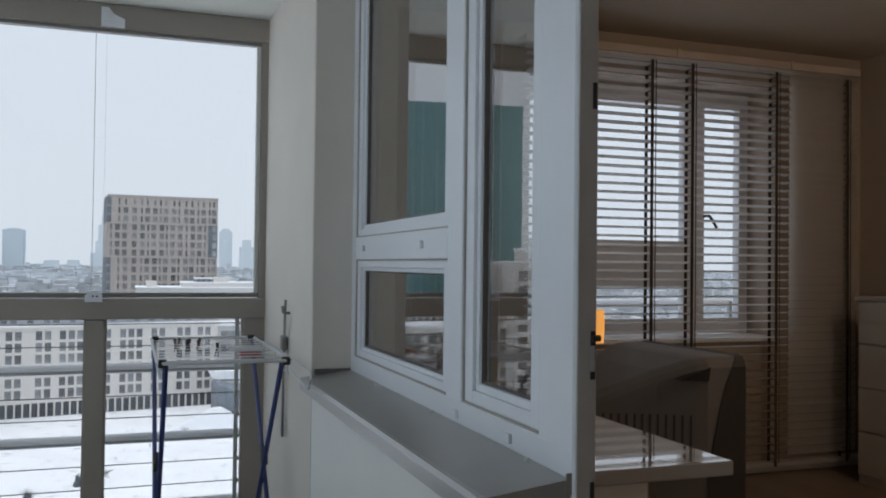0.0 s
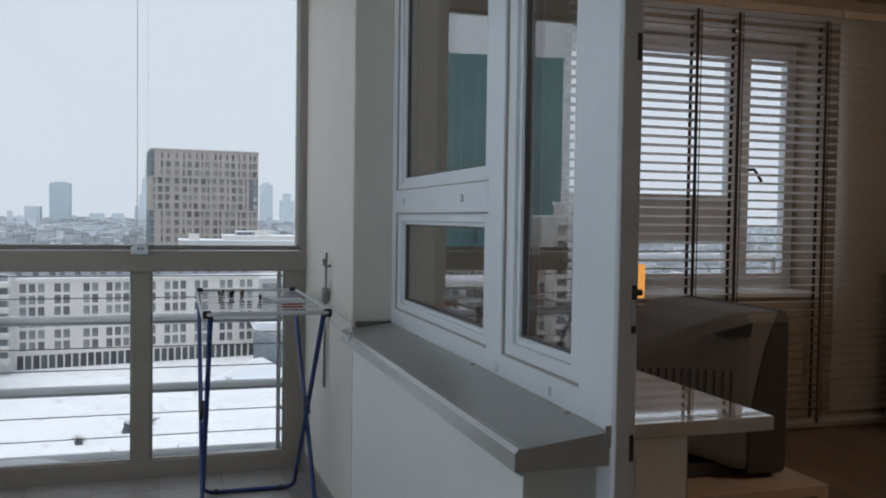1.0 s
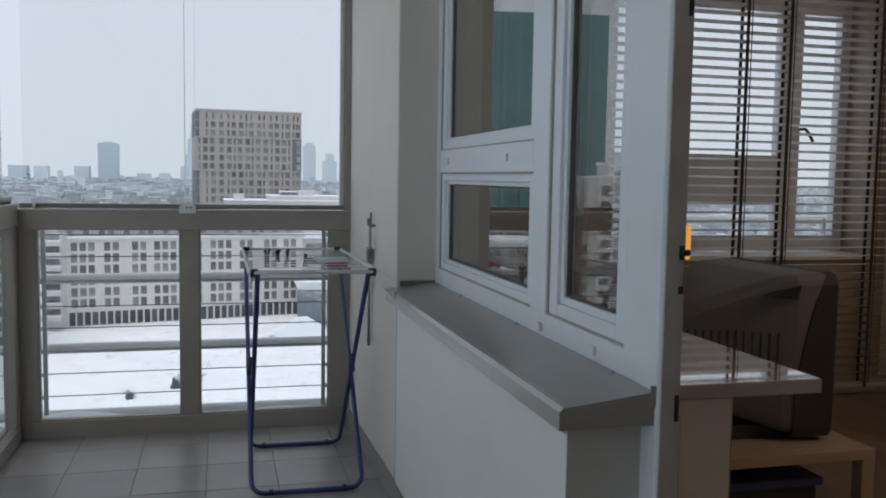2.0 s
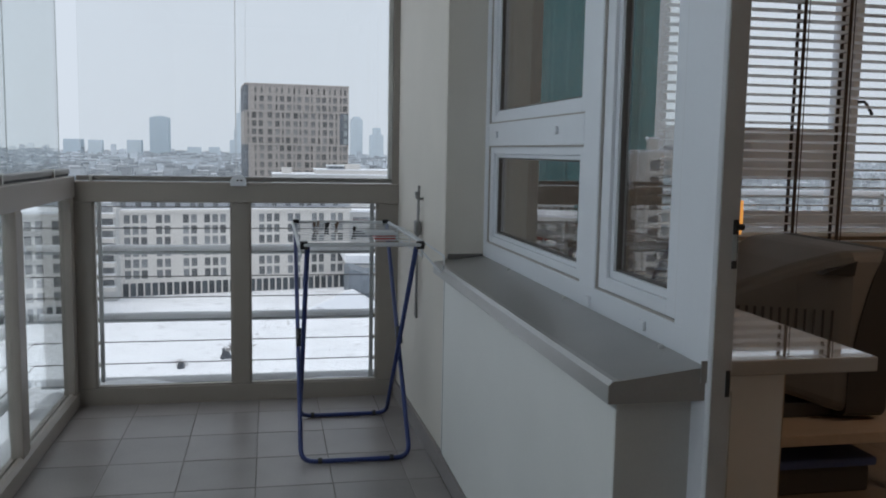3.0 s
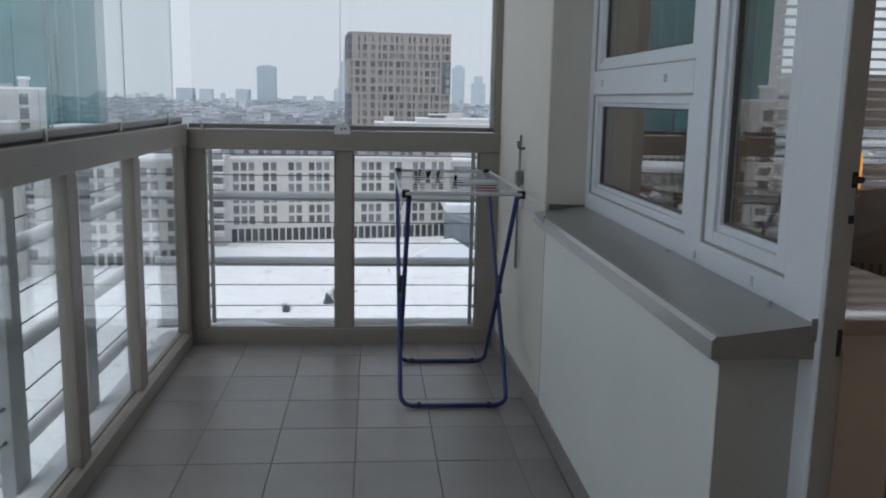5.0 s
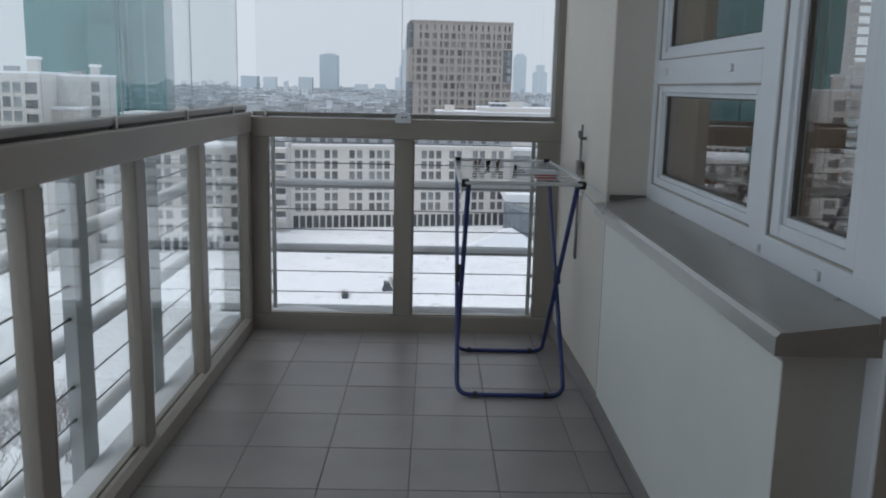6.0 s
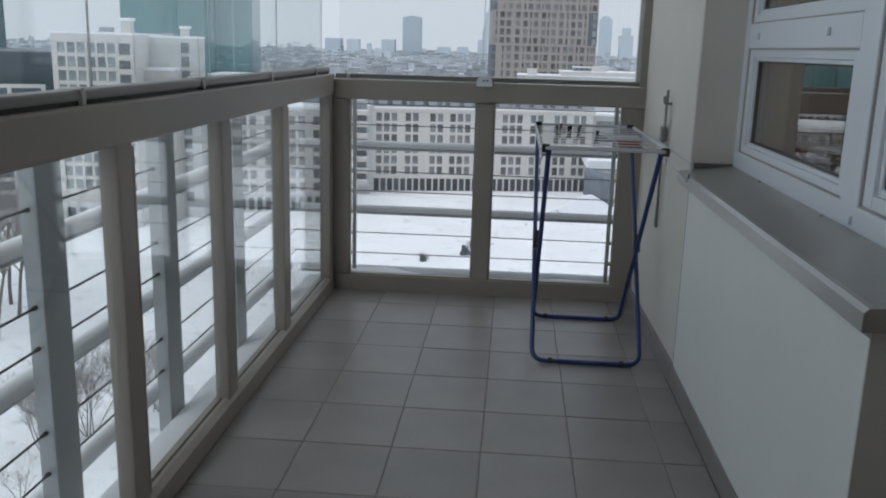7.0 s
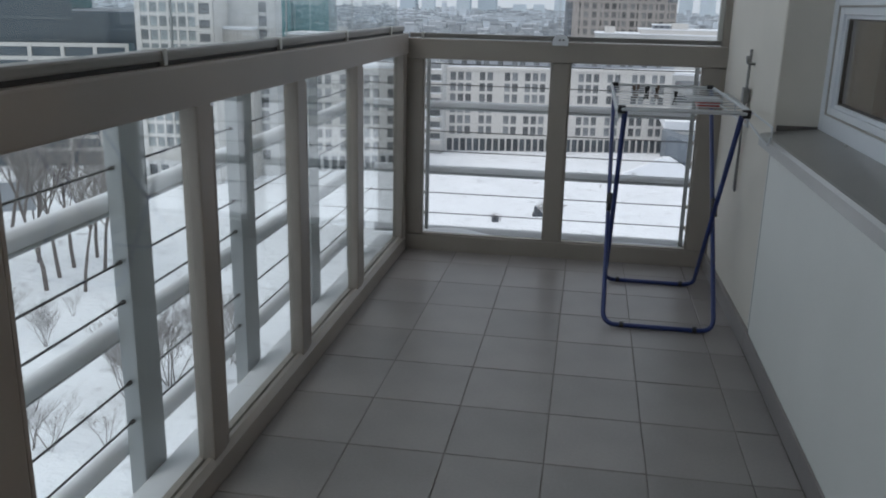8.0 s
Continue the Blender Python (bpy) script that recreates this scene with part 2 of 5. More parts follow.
part("head_track", box(XL + 0.02, XE - 0.03, Y0 + 0.008, Y1 - 0.006, 2.272, 2.2875), M_TRACK, end_glazing, "dark upper glass track")
part("head_rail", box(XL, XE + 0.01, Y0 - 0.012, Y1 + 0.02, 2.288, CEIL - 0.002, 0.006), M_ALU, end_glazing)
for a, b in ((XL - 0.02, -0.468), (0.155, 0.240), (0.853, XE + 0.01)):
    part("post", box(a, b, Y0 + 0.002, Y1, Z_LOW, Z_RAIL0, 0.006), M_ALU, end_glazing)
part("post", box(0.922, XE + 0.01, Y0 + 0.002, Y1, Z_RAIL1, 2.288, 0.005), M_ALU, end_glazing)
part("seal", box(0.902, 0.9218, Y0 + 0.016, Y1 - 0.01, Z_RAIL1 + 0.026, 2.288, 0.003), M_ALU_LT, end_glazing, "pale vertical closing strip")
for a, b in ((-0.468, 0.155), (0.240, 0.853)):
    part("pane", box(a - 0.01, b + 0.01, Y0 + 0.028, Y0 + 0.034, Z_LOW - 0.01, Z_RAIL0 + 0.01), G_BALC, end_glazing)
    g = box(a, a + 0.007, Y0 + 0.008, Y0 + 0.040, Z_LOW, Z_RAIL0)
    box(b - 0.007, b, Y0 + 0.008, Y0 + 0.040, Z_LOW, Z_RAIL0, 0, g)
    box(a, b, Y0 + 0.008, Y0 + 0.040, Z_LOW, Z_LOW + 0.007, 0, g)
    part("gasket", g, M_ALU, end_glazing)
for a, b in ((XL + 0.03, 0.176), (0.179, 0.899)):
    part("pane", box(a, b, Y0 + 0.026, Y0 + 0.034, Z_RAIL1 + 0.02, 2.292), G_BALC, end_glazing)
part("glass_edge", box(0.2228, 0.2236, Y0 + 0.036, Y0 + 0.040, Z_RAIL1 + 0.02, 2.29), M_ALU_LT, end_glazing, "pale strip between two panes")
part("glass_edge", box(0.1765, 0.1785, Y0 + 0.024, Y0 + 0.036, Z_RAIL1 + 0.02, 2.29), M_ALU_LT, end_glazing, "pale strip between two panes")
lock = part("lock", profile([(0.152, 1.042), (0.226, 1.042), (0.226, 1.072), (0.206, 1.092), (0.172, 1.092), (0.152, 1.072)], "y", Y0 - 0.026, Y0 - 0.0105), M_PVC, end_glazing, "white pane lock")
for x in (0.186, 0.203):
    part("screw", sweep([(x, Y0 - 0.0265, 1.068), (x, Y0 - 0.030, 1.068)], 0.0045, 8), M_RUBBER, lock)
lock2 = part("lock", profile([(0.20, 2.290), (0.30, 2.290), (0.30, 2.325), (0.255, 2.345), (0.23, 2.375), (0.20, 2.375)], "y", Y0 - 0.036, Y0 - 0.0125), M_PVC, end_glazing, "white pane lock")
part("latch", box(0.215, 0.24, Y0 - 0.05, Y0 - 0.036, 2.31, 2.36, 0.003), M_PVC, lock2)
part("clip", box(-0.478, -0.466, Y0 - 0.004, Y0 + 0.05, Z_RAIL1, Z_RAIL1 + 0.030, 0.002), M_ALU_LT, end_glazing)

side_glazing = thing("window_4", "greige aluminium side glazing with clear panes down to the floor", "glazing", kind="structure")
X0, X1 = XL - 0.055, XL
part("handrail", box(X0 - 0.012, X1 + 0.012, YB, YE - 0.011, Z_RAIL0 + 0.022, Z_RAIL1 + 0.023, 0.006), M_ALU, side_glazing)
part("foot_rail", profile([(X0, -0.005), (X1 + 0.004, -0.005), (X1 + 0.004, 0.062), (X1 - 0.012, 0.078), (X1 - 0.024, 0.078), (X1 - 0.024, 0.060), (X1 - 0.036, 0.060), (X1 - 0.036, 0.074), (X0, 0.074)], "y", YB, YE - 0.002), M_ALU, side_glazing)
part("track", box(X0 + 0.005, X1 - 0.006, YB, YE - 0.03, Z_RAIL1 + 0.033, Z_RAIL1 + 0.056, 0.006), M_TRACK, side_glazing)
part("gasket", box(X0 + 0.012, X1 - 0.012, YB, YE - 0.03, Z_RAIL1 + 0.0232, Z_RAIL1 + 0.033), M_RUBBER, side_glazing)
part("head_rail", box(X0 - 0.01, X1 + 0.012, YB, YE - 0.014, 2.288, CEIL - 0.002, 0.006), M_ALU, side_glazing)
for y in POSTS:
    post = part("post", box(X0 + 0.006, X1 - 0.003, y - 0.040, y + 0.040, 0.070, Z_RAIL0 + 0.024, 0.005), M_ALU, side_glazing)
    part("glazing_bead", box(X1 - 0.0235, X1 - 0.0035, y + 0.0405, y + 0.0525, 0.076, Z_RAIL0 + 0.012, 0.002), M_ALU, post)
part("post", box(X0 + 0.006, X1 + 0.002, YE - 0.075, YE - 0.0005, 0.070, Z_RAIL0 + 0.024, 0.005), M_ALU, side_glazing)
stops = [YB] + POSTS + [YE - 0.035]
for a, b in zip(stops, stops[1:]):
    part("pane", box(X1 - 0.034, X1 - 0.028, a + 0.02, b - 0.02, 0.065, Z_RAIL0 + 0.02), G_SIDE, side_glazing)
joints = [-2.55, -1.95, -1.14, -0.33, 0.42, 1.17, 1.95]
for a, b in zip(joints, joints[1:]):
    part("pane", box(X1 - 0.034, X1 - 0.026, a + 0.0015, b - 0.0015, Z_RAIL1 + 0.045, 2.292), G_SIDE, side_glazing)
    part("glass_edge", box(X1 - 0.032, X1 - 0.028, b - 0.0016, b + 0.0016, Z_RAIL1 + 0.052, 2.29), M_STEEL, side_glazing, "grey strip between two panes")
for y in (-1.15, -0.42, 0.293, 1.01, 1.74):
    part("clip", box(X0 + 0.002, X1 - 0.002, y - 0.008, y + 0.008, Z_RAIL1 + 0.0235, Z_RAIL1 + 0.060, 0.002), M_ALU_LT, side_glazing)

# ---- outer ledge and railing ----
ledge = thing("balcony_ledge", "narrow concrete ledge outside the glazing under snow", "ledge", kind="structure")
lb = box(-0.752, X0 - 0.001, YB, 2.35, -0.3, -0.012)
box(X0 - 0.001, 1.35, Y1 + 0.001, 2.35, -0.3, -0.012, 0, lb)
part("slab", lb, M_PLASTER, ledge)


def snow_strip(x0, x1, y0, y1, z, h, along, cell=0.05):
    """A soft uneven layer of snow with rounded edges."""
    bm = bmesh.new()
    nx, ny = max(3, int((x1 - x0) / cell)), max(3, int((y1 - y0) / cell))
    grid = []
    for i in range(nx + 1):
        row = []
        for j in range(ny + 1):
            x, y = x0 + (x1 - x0) * i / nx, y0 + (y1 - y0) * j / ny
            e = min((i, nx - i)[i > nx / 2], (j, ny - j)[j > ny / 2])
            top = h * (0.75 + 0.5 * noise.noise((x * 3, y * 3, z))) * (0.0 if e == 0 else (0.75 if e == 1 else 1.0))
            row.append(bm.verts.new((x, y, z + top)))
        grid.append(row)
    for i in range(nx):
        for j in range(ny):
            bm.faces.new((grid[i][j], grid[i + 1][j], grid[i + 1][j + 1], grid[i][j + 1]))
    return bm


part("snow", snow_strip(-0.75, X0 - 0.002, YB, 2.34, -0.011, 0.028, "y", 0.03), M_SNOW, ledge, "fresh white snow", True)
part("snow", snow_strip(X0, 1.34, Y1 + 0.002, 2.34, -0.011, 0.105, "x", 0.04), M_SNOW, ledge, "fresh white snow", True)

TUBES = [0.058, 0.380, 0.715]
CABLES = [0.160, 0.268, 0.487, 0.590, 0.826, 0.930]
XO, YO = -0.775, 2.25


def snow_on_bar(p0, p1, r, h, seed):
    """Snow lying on a bar: a humped strip that hugs its upper side."""
    bm = bmesh.new()
    p0, p1 = Vector(p0), Vector(p1)
    d = (p1 - p0)
    n = max(8, int(d.length / 0.06))
    side = d.normalized().cross(Vector((0, 0, 1)))
    rows = []
    for i in range(n + 1):
        p = p0 + d * (i / n)
        k = 0.95 + 0.28 * noise.noise((i * 0.22, seed, 0.3))
        ring = []
        for a in range(7):
            t = math.pi * a / 6
            ring.append(bm.verts.new(p + side * (math.cos(t) * r * 1.12) + Vector((0, 0, -r * 0.10 + math.sin(t) * (r * 1.12 + h * k)))))
        rows.append(ring)
    for a, b in zip(rows, rows[1:]):
        for k in range(6):
            bm.faces.new((a[k], a[k + 1], b[k + 1], b[k]))
    return bm


side_railing = thing("balcony_railing", "grey steel railing with snow-covered tubes and thin cables", "railing", "outer railings")
for y in POSTS + [1.87]:
    post = part("post", box(XO - 0.022, XO + 0.022, y - 0.035, y + 0.085, -0.10, 1.02, 0.004), M_STEEL, side_railing)
for i, z in enumerate(TUBES):
    tube = part("tube", sweep([(XO - 0.055, YB, z), (XO - 0.055, YO, z)], 0.024, 12), M_STEEL, side_railing, smooth=True)
    part("snow", snow_on_bar((XO - 0.055, YB, z), (XO - 0.055, YO, z), 0.024, 0.014, i * 7.1), M_SNOW, tube, "white snow on the tube", True)
for z in CABLES:
    cable = part("cable", sweep([(XO, YB, z), (XO, YO, z)], 0.0032, 6), M_CABLE, side_railing)
    for y in POSTS[1:]:
        part("clamp", sweep([(XO, y - 0.050, z), (XO, y - 0.036, z)], 0.006, 8), M_CABLE, cable)

end_railing = thing("balcony_railing", "grey steel railing with snow-covered tubes, cables and thin end bars", "railing", "outer railings")
for i, z in enumerate(TUBES):
    tube = part("tube", sweep([(XO + 0.02, YO, z), (1.30, YO, z)], 0.021, 12), M_STEEL, end_railing, smooth=True)
    part("snow", snow_on_bar((XO + 0.02, YO, z), (1.30, YO, z), 0.021, 0.007, 3 + i * 5.3), M_SNOW, tube, "white snow on the tube", True)
for z in CABLES:
    part("cable", sweep([(XO, YO - 0.03, z), (1.30, YO - 0.03, z)], 0.0026, 6), M_CABLE, end_railing)
for x in (-0.464, 0.840):
    bar = part("end_bar", box(x - 0.010, x + 0.010, YO - 0.052, YO - 0.040, -0.03, 1.02, 0.002), M_STEEL, end_railing, "grey flat upright bar")
    for z in CABLES + TUBES:
        e = -1 if x < 0 else 1
        part("stub", box(min(x + e * 0.010, x + e * 0.075), max(x + e * 0.010, x + e * 0.075), YO - 0.050, YO - 0.028, z - 0.008, z + 0.008), M_ALU, bar)

# ---- ground and city ----
M_FIELD = mat("snowy_ground", (0.87, 0.89, 0.93), 0.95, 0.0, 0.07, 0.12, 0.9, 1.0, dirt=((0.60, 0.61, 0.64), 0.42, 0.592), depth=1.2)
gb = bmesh.new()
bmesh.ops.create_grid(gb, x_segments=40, y_segments=40, size=4200, matrix=Matrix.Translation((0, 600, GZ)))
ground = tagged(part("ground", gb, M_FIELD), "snow-covered ground reaching to the horizon", "ground", kind="structure")

M_WHITE = mat("white_render", (0.63, 0.61, 0.585), 0.85, 0.0, 0.05, 0.12, 1.5, 0.0)
M_WHITE2 = mat("pale_grey_render", (0.56, 0.56, 0.555), 0.85, 0.0, 0.05, 0.12, 1.5, 0.0)
M_TAN = mat("tan_precast_cladding", (0.385, 0.354, 0.332), 0.8, 0.0, 0.06, 0.1, 1.5, 0.0)
M_GREYCLAD = mat("grey_metal_cladding", (0.33, 0.35, 0.38), 0.6, 0.0, 0.08, 0.1, 1.5, 0.0)
M_TEAL = mat("teal_curtain_glass", (0.10, 0.26, 0.27), 0.22, 0.0, 0.12, 0.03, 0.4, 0.0)
M_TEAL2 = mat("dark_teal_curtain_glass", (0.088, 0.222, 0.235), 0.2, 0.0, 0.12, 0.03, 0.4, 0.0)
M_DARKGL = mat("blue_grey_curtain_glass", (0.085, 0.115, 0.14), 0.2, 0.0, 0.2, 0.05, 0.6, 0.0)
M_DARKBAND = mat("slate_facade_band", (0.12, 0.15, 0.175), 0.5, 0.0, 0.08, 0.1, 1.0, 0.0)
M_MULL = mat("pale_facade_mullion", (0.17, 0.30, 0.31), 0.5, 0.2, 0.05, 0.1, 1.0, 0.0)


def facade(parent, cols, rows, width, z0, z1, material, pane_mat, recess=0.3, pane_label="", at=None):
    """A wall with real openings and a recessed pane in each. Local: x along the wall, y inward, z up."""
    bm = bmesh.new()
    xs = sorted({0.0, width, *[c for p in cols for c in p]})
    zs = sorted({z0, z1, *[r for p in rows for r in p]})
    verts = {}

    def v(x, y, z):
        k = (round(x, 3), round(y, 3), round(z, 3))
        if k not in verts:
            verts[k] = bm.verts.new((x, y, z))
        return verts[k]

    holes = [(a, b, c, d) for a, b in cols for c, d in rows]
    for x0, x1 in zip(xs, xs[1:]):
        for q0, q1 in zip(zs, zs[1:]):
            mx, mz = (x0 + x1) / 2, (q0 + q1) / 2
            if not (any(a < mx < b for a, b in cols) and any(c < mz < d for c, d in rows)):
                bm.faces.new((v(x0, 0, q0), v(x1, 0, q0), v(x1, 0, q1), v(x0, 0, q1)))
    for a, b, c, d in holes:
        ring = [(a, c), (b, c), (b, d), (a, d)]
        for p, q in zip(ring, ring[1:] + ring[:1]):
            bm.faces.new((v(p[0], 0, p[1]), v(p[0], recess, p[1]), v(q[0], recess, q[1]), v(q[0], 0, q[1])))
    wall = part("wall", bm, material, parent)
    if at is not None:
        wall.matrix_basis = at
    shared = {}
    for a, b, c, d in holes:
        k = (round(b - a, 2), round(d - c, 2))
        if k not in shared:
            pb = box(-k[0] / 2, k[0] / 2, recess - 0.02, recess + 0.06, -k[1] / 2, k[1] / 2)
            box(-0.03, 0.03, recess - 0.07, recess - 0.02, -k[1] / 2, k[1] / 2, 0, pb)
            me = bpy.data.meshes.new("window")
            pb.to_mesh(me)
            pb.free()
            me.materials.append(pane_mat)
            shared[k] = me
        w = new("window", shared[k])
        w.parent = wall
        w.matrix_basis = Matrix.Translation(((a + b) / 2, 0, (c + d) / 2))
        if pane_label:
            w["label"] = pane_label
    return wall


# long white block across the courtyard
block = thing("apartment_block", "long white rendered block with grouped dark windows and a snowy roof", "building", at=pose(-33, 204, GZ - 0.9, 0, 0, 12.0))
cols, x, k = [], 0.9, 0
while x < 53:
    for i in range((3, 2, 2, 3, 2)[k % 5]):
        cols.append((x, x + 1.32))
        x += 1.82
    x += (1.5, 2.3, 1.2, 2.2, 1.5)[k % 5]
    k += 1
cols = [c for c in cols if c[1] < 53.4]
rows = [(5.0 + 2.55 * i, 6.95 + 2.55 * i) for i in range(6)]
facade(block, cols, rows, 54.0, 4.4, 20.2, M_WHITE, G_FAR)
part("body", box(0.02, 53.98, 1.0, 14, 0.0, 20.1), M_WHITE, block)
arc = [(0.4 + 1.6 * i, 1.66 + 1.6 * i) for i in range(33)]
facade(block, arc, [(0.3, 4.0)], 54.0, 0.0, 4.4, M_WHITE, G_SHOP, 0.6)
part("cornice", box(-0.4, 54.4, -0.5, 14.4, 20.2, 20.75), M_WHITE, block)
part("roof", box(-0.3, 54.3, 0.9, 14.2, 20.75, 20.95), M_SNOW, block, "snow-covered roof")
upper = thing("apartment_block", "grey set-back upper storey with small windows and snowy roof", "building", at=pose(-34.5, 206.4, GZ - 0.9, 0, 0, 12.0))
cols2 = [(1.2 + 2.9 * i + (i % 3) * 0.5, 2.5 + 2.9 * i + (i % 3) * 0.5) for i in range(18)]
facade(upper, cols2, [(21.3, 22.8)], 56, 20.96, 23.4, M_GREYCLAD, G_FAR)
part("body", box(0, 56, 0.5, 16, 20.96, 23.3), M_GREYCLAD, upper)
part("roof", box(-0.3, 56.3, -0.3, 16.3, 23.3, 23.6), M_SNOW, upper, "snow-covered flat roof")
wing = thing("apartment_wing", "white stair wing with snow-topped balconies", "building", at=pose(-37.4, 198, GZ))
part("body", box(0.8, 4.4, 1.2, 12, 0, 20.6), M_WHITE2, wing)
for i in range(7):
    bal = part("balcony", box(0, 4.2, -0.8, 1.2, 2.4 + 2.7 * i, 3.4 + 2.7 * i, 0.03), M_WHITE, wing)
    part("snow", box(0, 4.2, -0.82, 1.2, 3.4 + 2.7 * i, 3.52 + 2.7 * i), M_SNOW, bal, "snow on the parapet")
    part("window", box(1.0, 3.8, 1.12, 1.19, 3.6 + 2.7 * i, 4.9 + 2.7 * i), G_FAR, wing)

# tan tower
tower = thing("office_tower", "tan clad tower with wide and slim windows and glazed corners", "building", at=pose(-7.7, 300, GZ, 0, 0, 5.0))
M_SLATE = mat("slate_grey_corner_glazing", (0.145, 0.16, 0.18), 0.6, 0.0, 0.25, 0.3, 2.0, 0.0, spec=0.25)
M_COURSE = mat("light_tan_string_course", (0.44, 0.41, 0.39), 0.8, 0.0, 0.06, 0.1, 1.5, 0.0)
WIDE_A, SLIM_A = (5.45, 8.15, 12.2, 14.6, 18.0, 20.7, 24.55, 26.5, 30.25, 33.75), (3.4, 10.4, 16.35, 22.3, 28.5, 32.3)
WIDE_B, SLIM_B = (2.9, 5.1, 8.15, 10.7, 14.2, 16.8, 20.2, 22.75, 26.8, 29.0), (1.0, 12.5, 18.4, 24.8, 30.8)


def columns(wide, slim, w=0.74, n=0.32):
    return sorted([(c - w, c + w) for c in wide] + [(c - n, c + n) for c in slim])


def storeys(first, last):
    return [(52.95 - 2.77 * i, 54.9 - 2.77 * i) for i in range(first, last)]


facade(tower, columns(WIDE_A, SLIM_A, 0.33, 0.3), storeys(0, 1), 35.0, 52.5, 55.7, M_TAN, G_TOWER, 0.45)
facade(tower, columns(WIDE_A, SLIM_A), storeys(1, 3), 35.0, 47.0, 52.5, M_TAN, G_TOWER, 0.45)
facade(tower, columns(WIDE_B, SLIM_B), storeys(3, 7), 35.0, 35.9, 47.0, M_TAN, G_TOWER, 0.45)
facade(tower, columns(WIDE_A, SLIM_A), storeys(7, 19), 35.0, 0.0, 35.9, M_TAN, G_TOWER, 0.45)
part("body", box(0.02, 34.98, 0.6, 22, 0, 55.6), M_TAN, tower)
for z in (47.0, 35.9):
    part("string_course", box(-0.3, 35.1, -0.3, 0.0, z - 0.12, z + 0.12), M_COURSE, tower, "pale projecting band")
# glazed corners: on one edge at the top and the foot, on the other between the bands
for z0, z1, first, last in ((47.2, 55.4, 0, 3), (0.2, 35.7, 7, 19)):
    part("corner_glazing", box(-0.25, 0.95, -0.12, 21, z0, z1), M_SLATE, tower, "slate-grey corner glazing")
    for c, d in storeys(first, last):
        part("spandrel", box(-0.3, 1.0, -0.18, -0.12, c - 0.55, c - 0.25), M_GREYCLAD, tower)
part("side", box(-0.25, 0.02, 0.3, 21, 35.8, 47.1), M_TAN, tower)
part("corner_glazing", box(31.9, 34.9, -0.12, 0.0, 36.1, 46.8), M_SLATE, tower, "slate-grey corner glazing")
for c, d in storeys(3, 7):
    part("window", box(33.3, 34.5, -0.17, -0.12, c, d - 0.1), G_PALE, tower, "pane with a pale blind")
part("parapet", box(-0.1, 35.1, -0.25, 22.1, 55.65, 56.2), M_TAN, tower)

# low snow-roofed building at the foot of the tower, with plant rooms on its roof
low = thing("apartment_block", "pale low building with snowy roof and rooftop plant rooms", "building", at=pose(1.0, 248, GZ))
part("body", box(0, 40, 0, 16, 0, 27.2), M_WHITE2, low)
part("roof", box(-0.2, 40.2, -0.2, 16.2, 27.2, 27.45), M_SNOW, low, "snow-covered flat roof")
part("upper_storey", box(12.2, 40, 1.5, 14, 27.45, 28.55), M_WHITE, low)
part("roof", box(12.0, 40.2, 1.3, 14.2, 28.55, 28.8), M_SNOW, low, "snow-covered flat roof")
plant = part("plant_room", box(15.6, 20.4, 2.5, 8, 28.8, 29.75), M_GREYCLAD, low, "dark grey plant room")
part("snow", box(15.5, 20.5, 2.4, 8.1, 29.75, 30.0), M_SNOW, plant)
for i in range(3):
    part("louvre", box(16.0 + 1.45 * i, 17.1 + 1.45 * i, 2.42, 2.5, 28.95, 29.6), M_SLATE, plant, "dark louvred opening")
part("plant_room", box(20.6, 25.0, 2.2, 9, 28.8, 30.25), M_WHITE, low, "white plant room")
part("stair_head", box(2.6, 5.4, 2.0, 6, 27.45, 29.1), M_WHITE, low, "white stair head")

# white block with a square window grid, a corner column of loggias and a plain gable
wb = thing("apartment_block", "white block with a grid of square windows and corner loggias", "building", at=pose(-82.0, 150, GZ, 0, 0, 8.0))
facade(wb, [(0.95 + 1.75 * i, 2.30 + 1.75 * i) for i in range(6)], [(31.6 - 2.46 * i, 33.4 - 2.46 * i) for i in range(11)], 11.4, 4.4, 35.0, M_WHITE, G_PALE, 0.35)
facade(wb, [(0.3, 2.3)], [(31.3 - 2.46 * i, 33.4 - 2.46 * i) for i in range(11)], 2.9, 4.4, 35.0, M_WHITE, G_FAR, 0.5, at=pose(11.4, 0, 0))
facade(wb, [(0.8 + 2.2 * i, 2.3 + 2.2 * i) for i in range(6)], [(0.3, 3.6)], 14.3, 0, 4.4, M_WHITE2, G_SHOP, 0.6)
part("body", box(0.02, 14.28, 0.75, 22, 0, 34.9), M_WHITE, wb)
for i in range(11):
    part("balcony", box(11.5, 14.35, -0.35, 0.05, 30.4 - 2.46 * i, 31.4 - 2.46 * i, 0.03), M_WHITE, wb)
    part("window", box(14.27, 14.33, 19.0, 19.8, 31.4 - 2.46 * i, 32.8 - 2.46 * i), G_FAR, wb)
part("roof", box(-0.1, 14.4, -0.1, 22, 34.9, 35.3), M_SNOW, wb, "snow-covered flat roof")
chimney = part("chimney", box(11.2, 12.9, 4, 6, 35.3, 37.4), M_WHITE, wb)
part("snow", box(10.9, 13.2, 3.8, 6.2, 37.4, 37.9, 0.15), M_SNOW, chimney, "cap of snow")
part("vent", box(7.2, 9.4, 4, 6, 35.3, 36.2), M_GREYCLAD, wb)
wc = thing("apartment_block", "white plain-walled block with a narrow column of windows", "building", at=pose(-69.6, 162.2, GZ, 0, 0, 5.0))
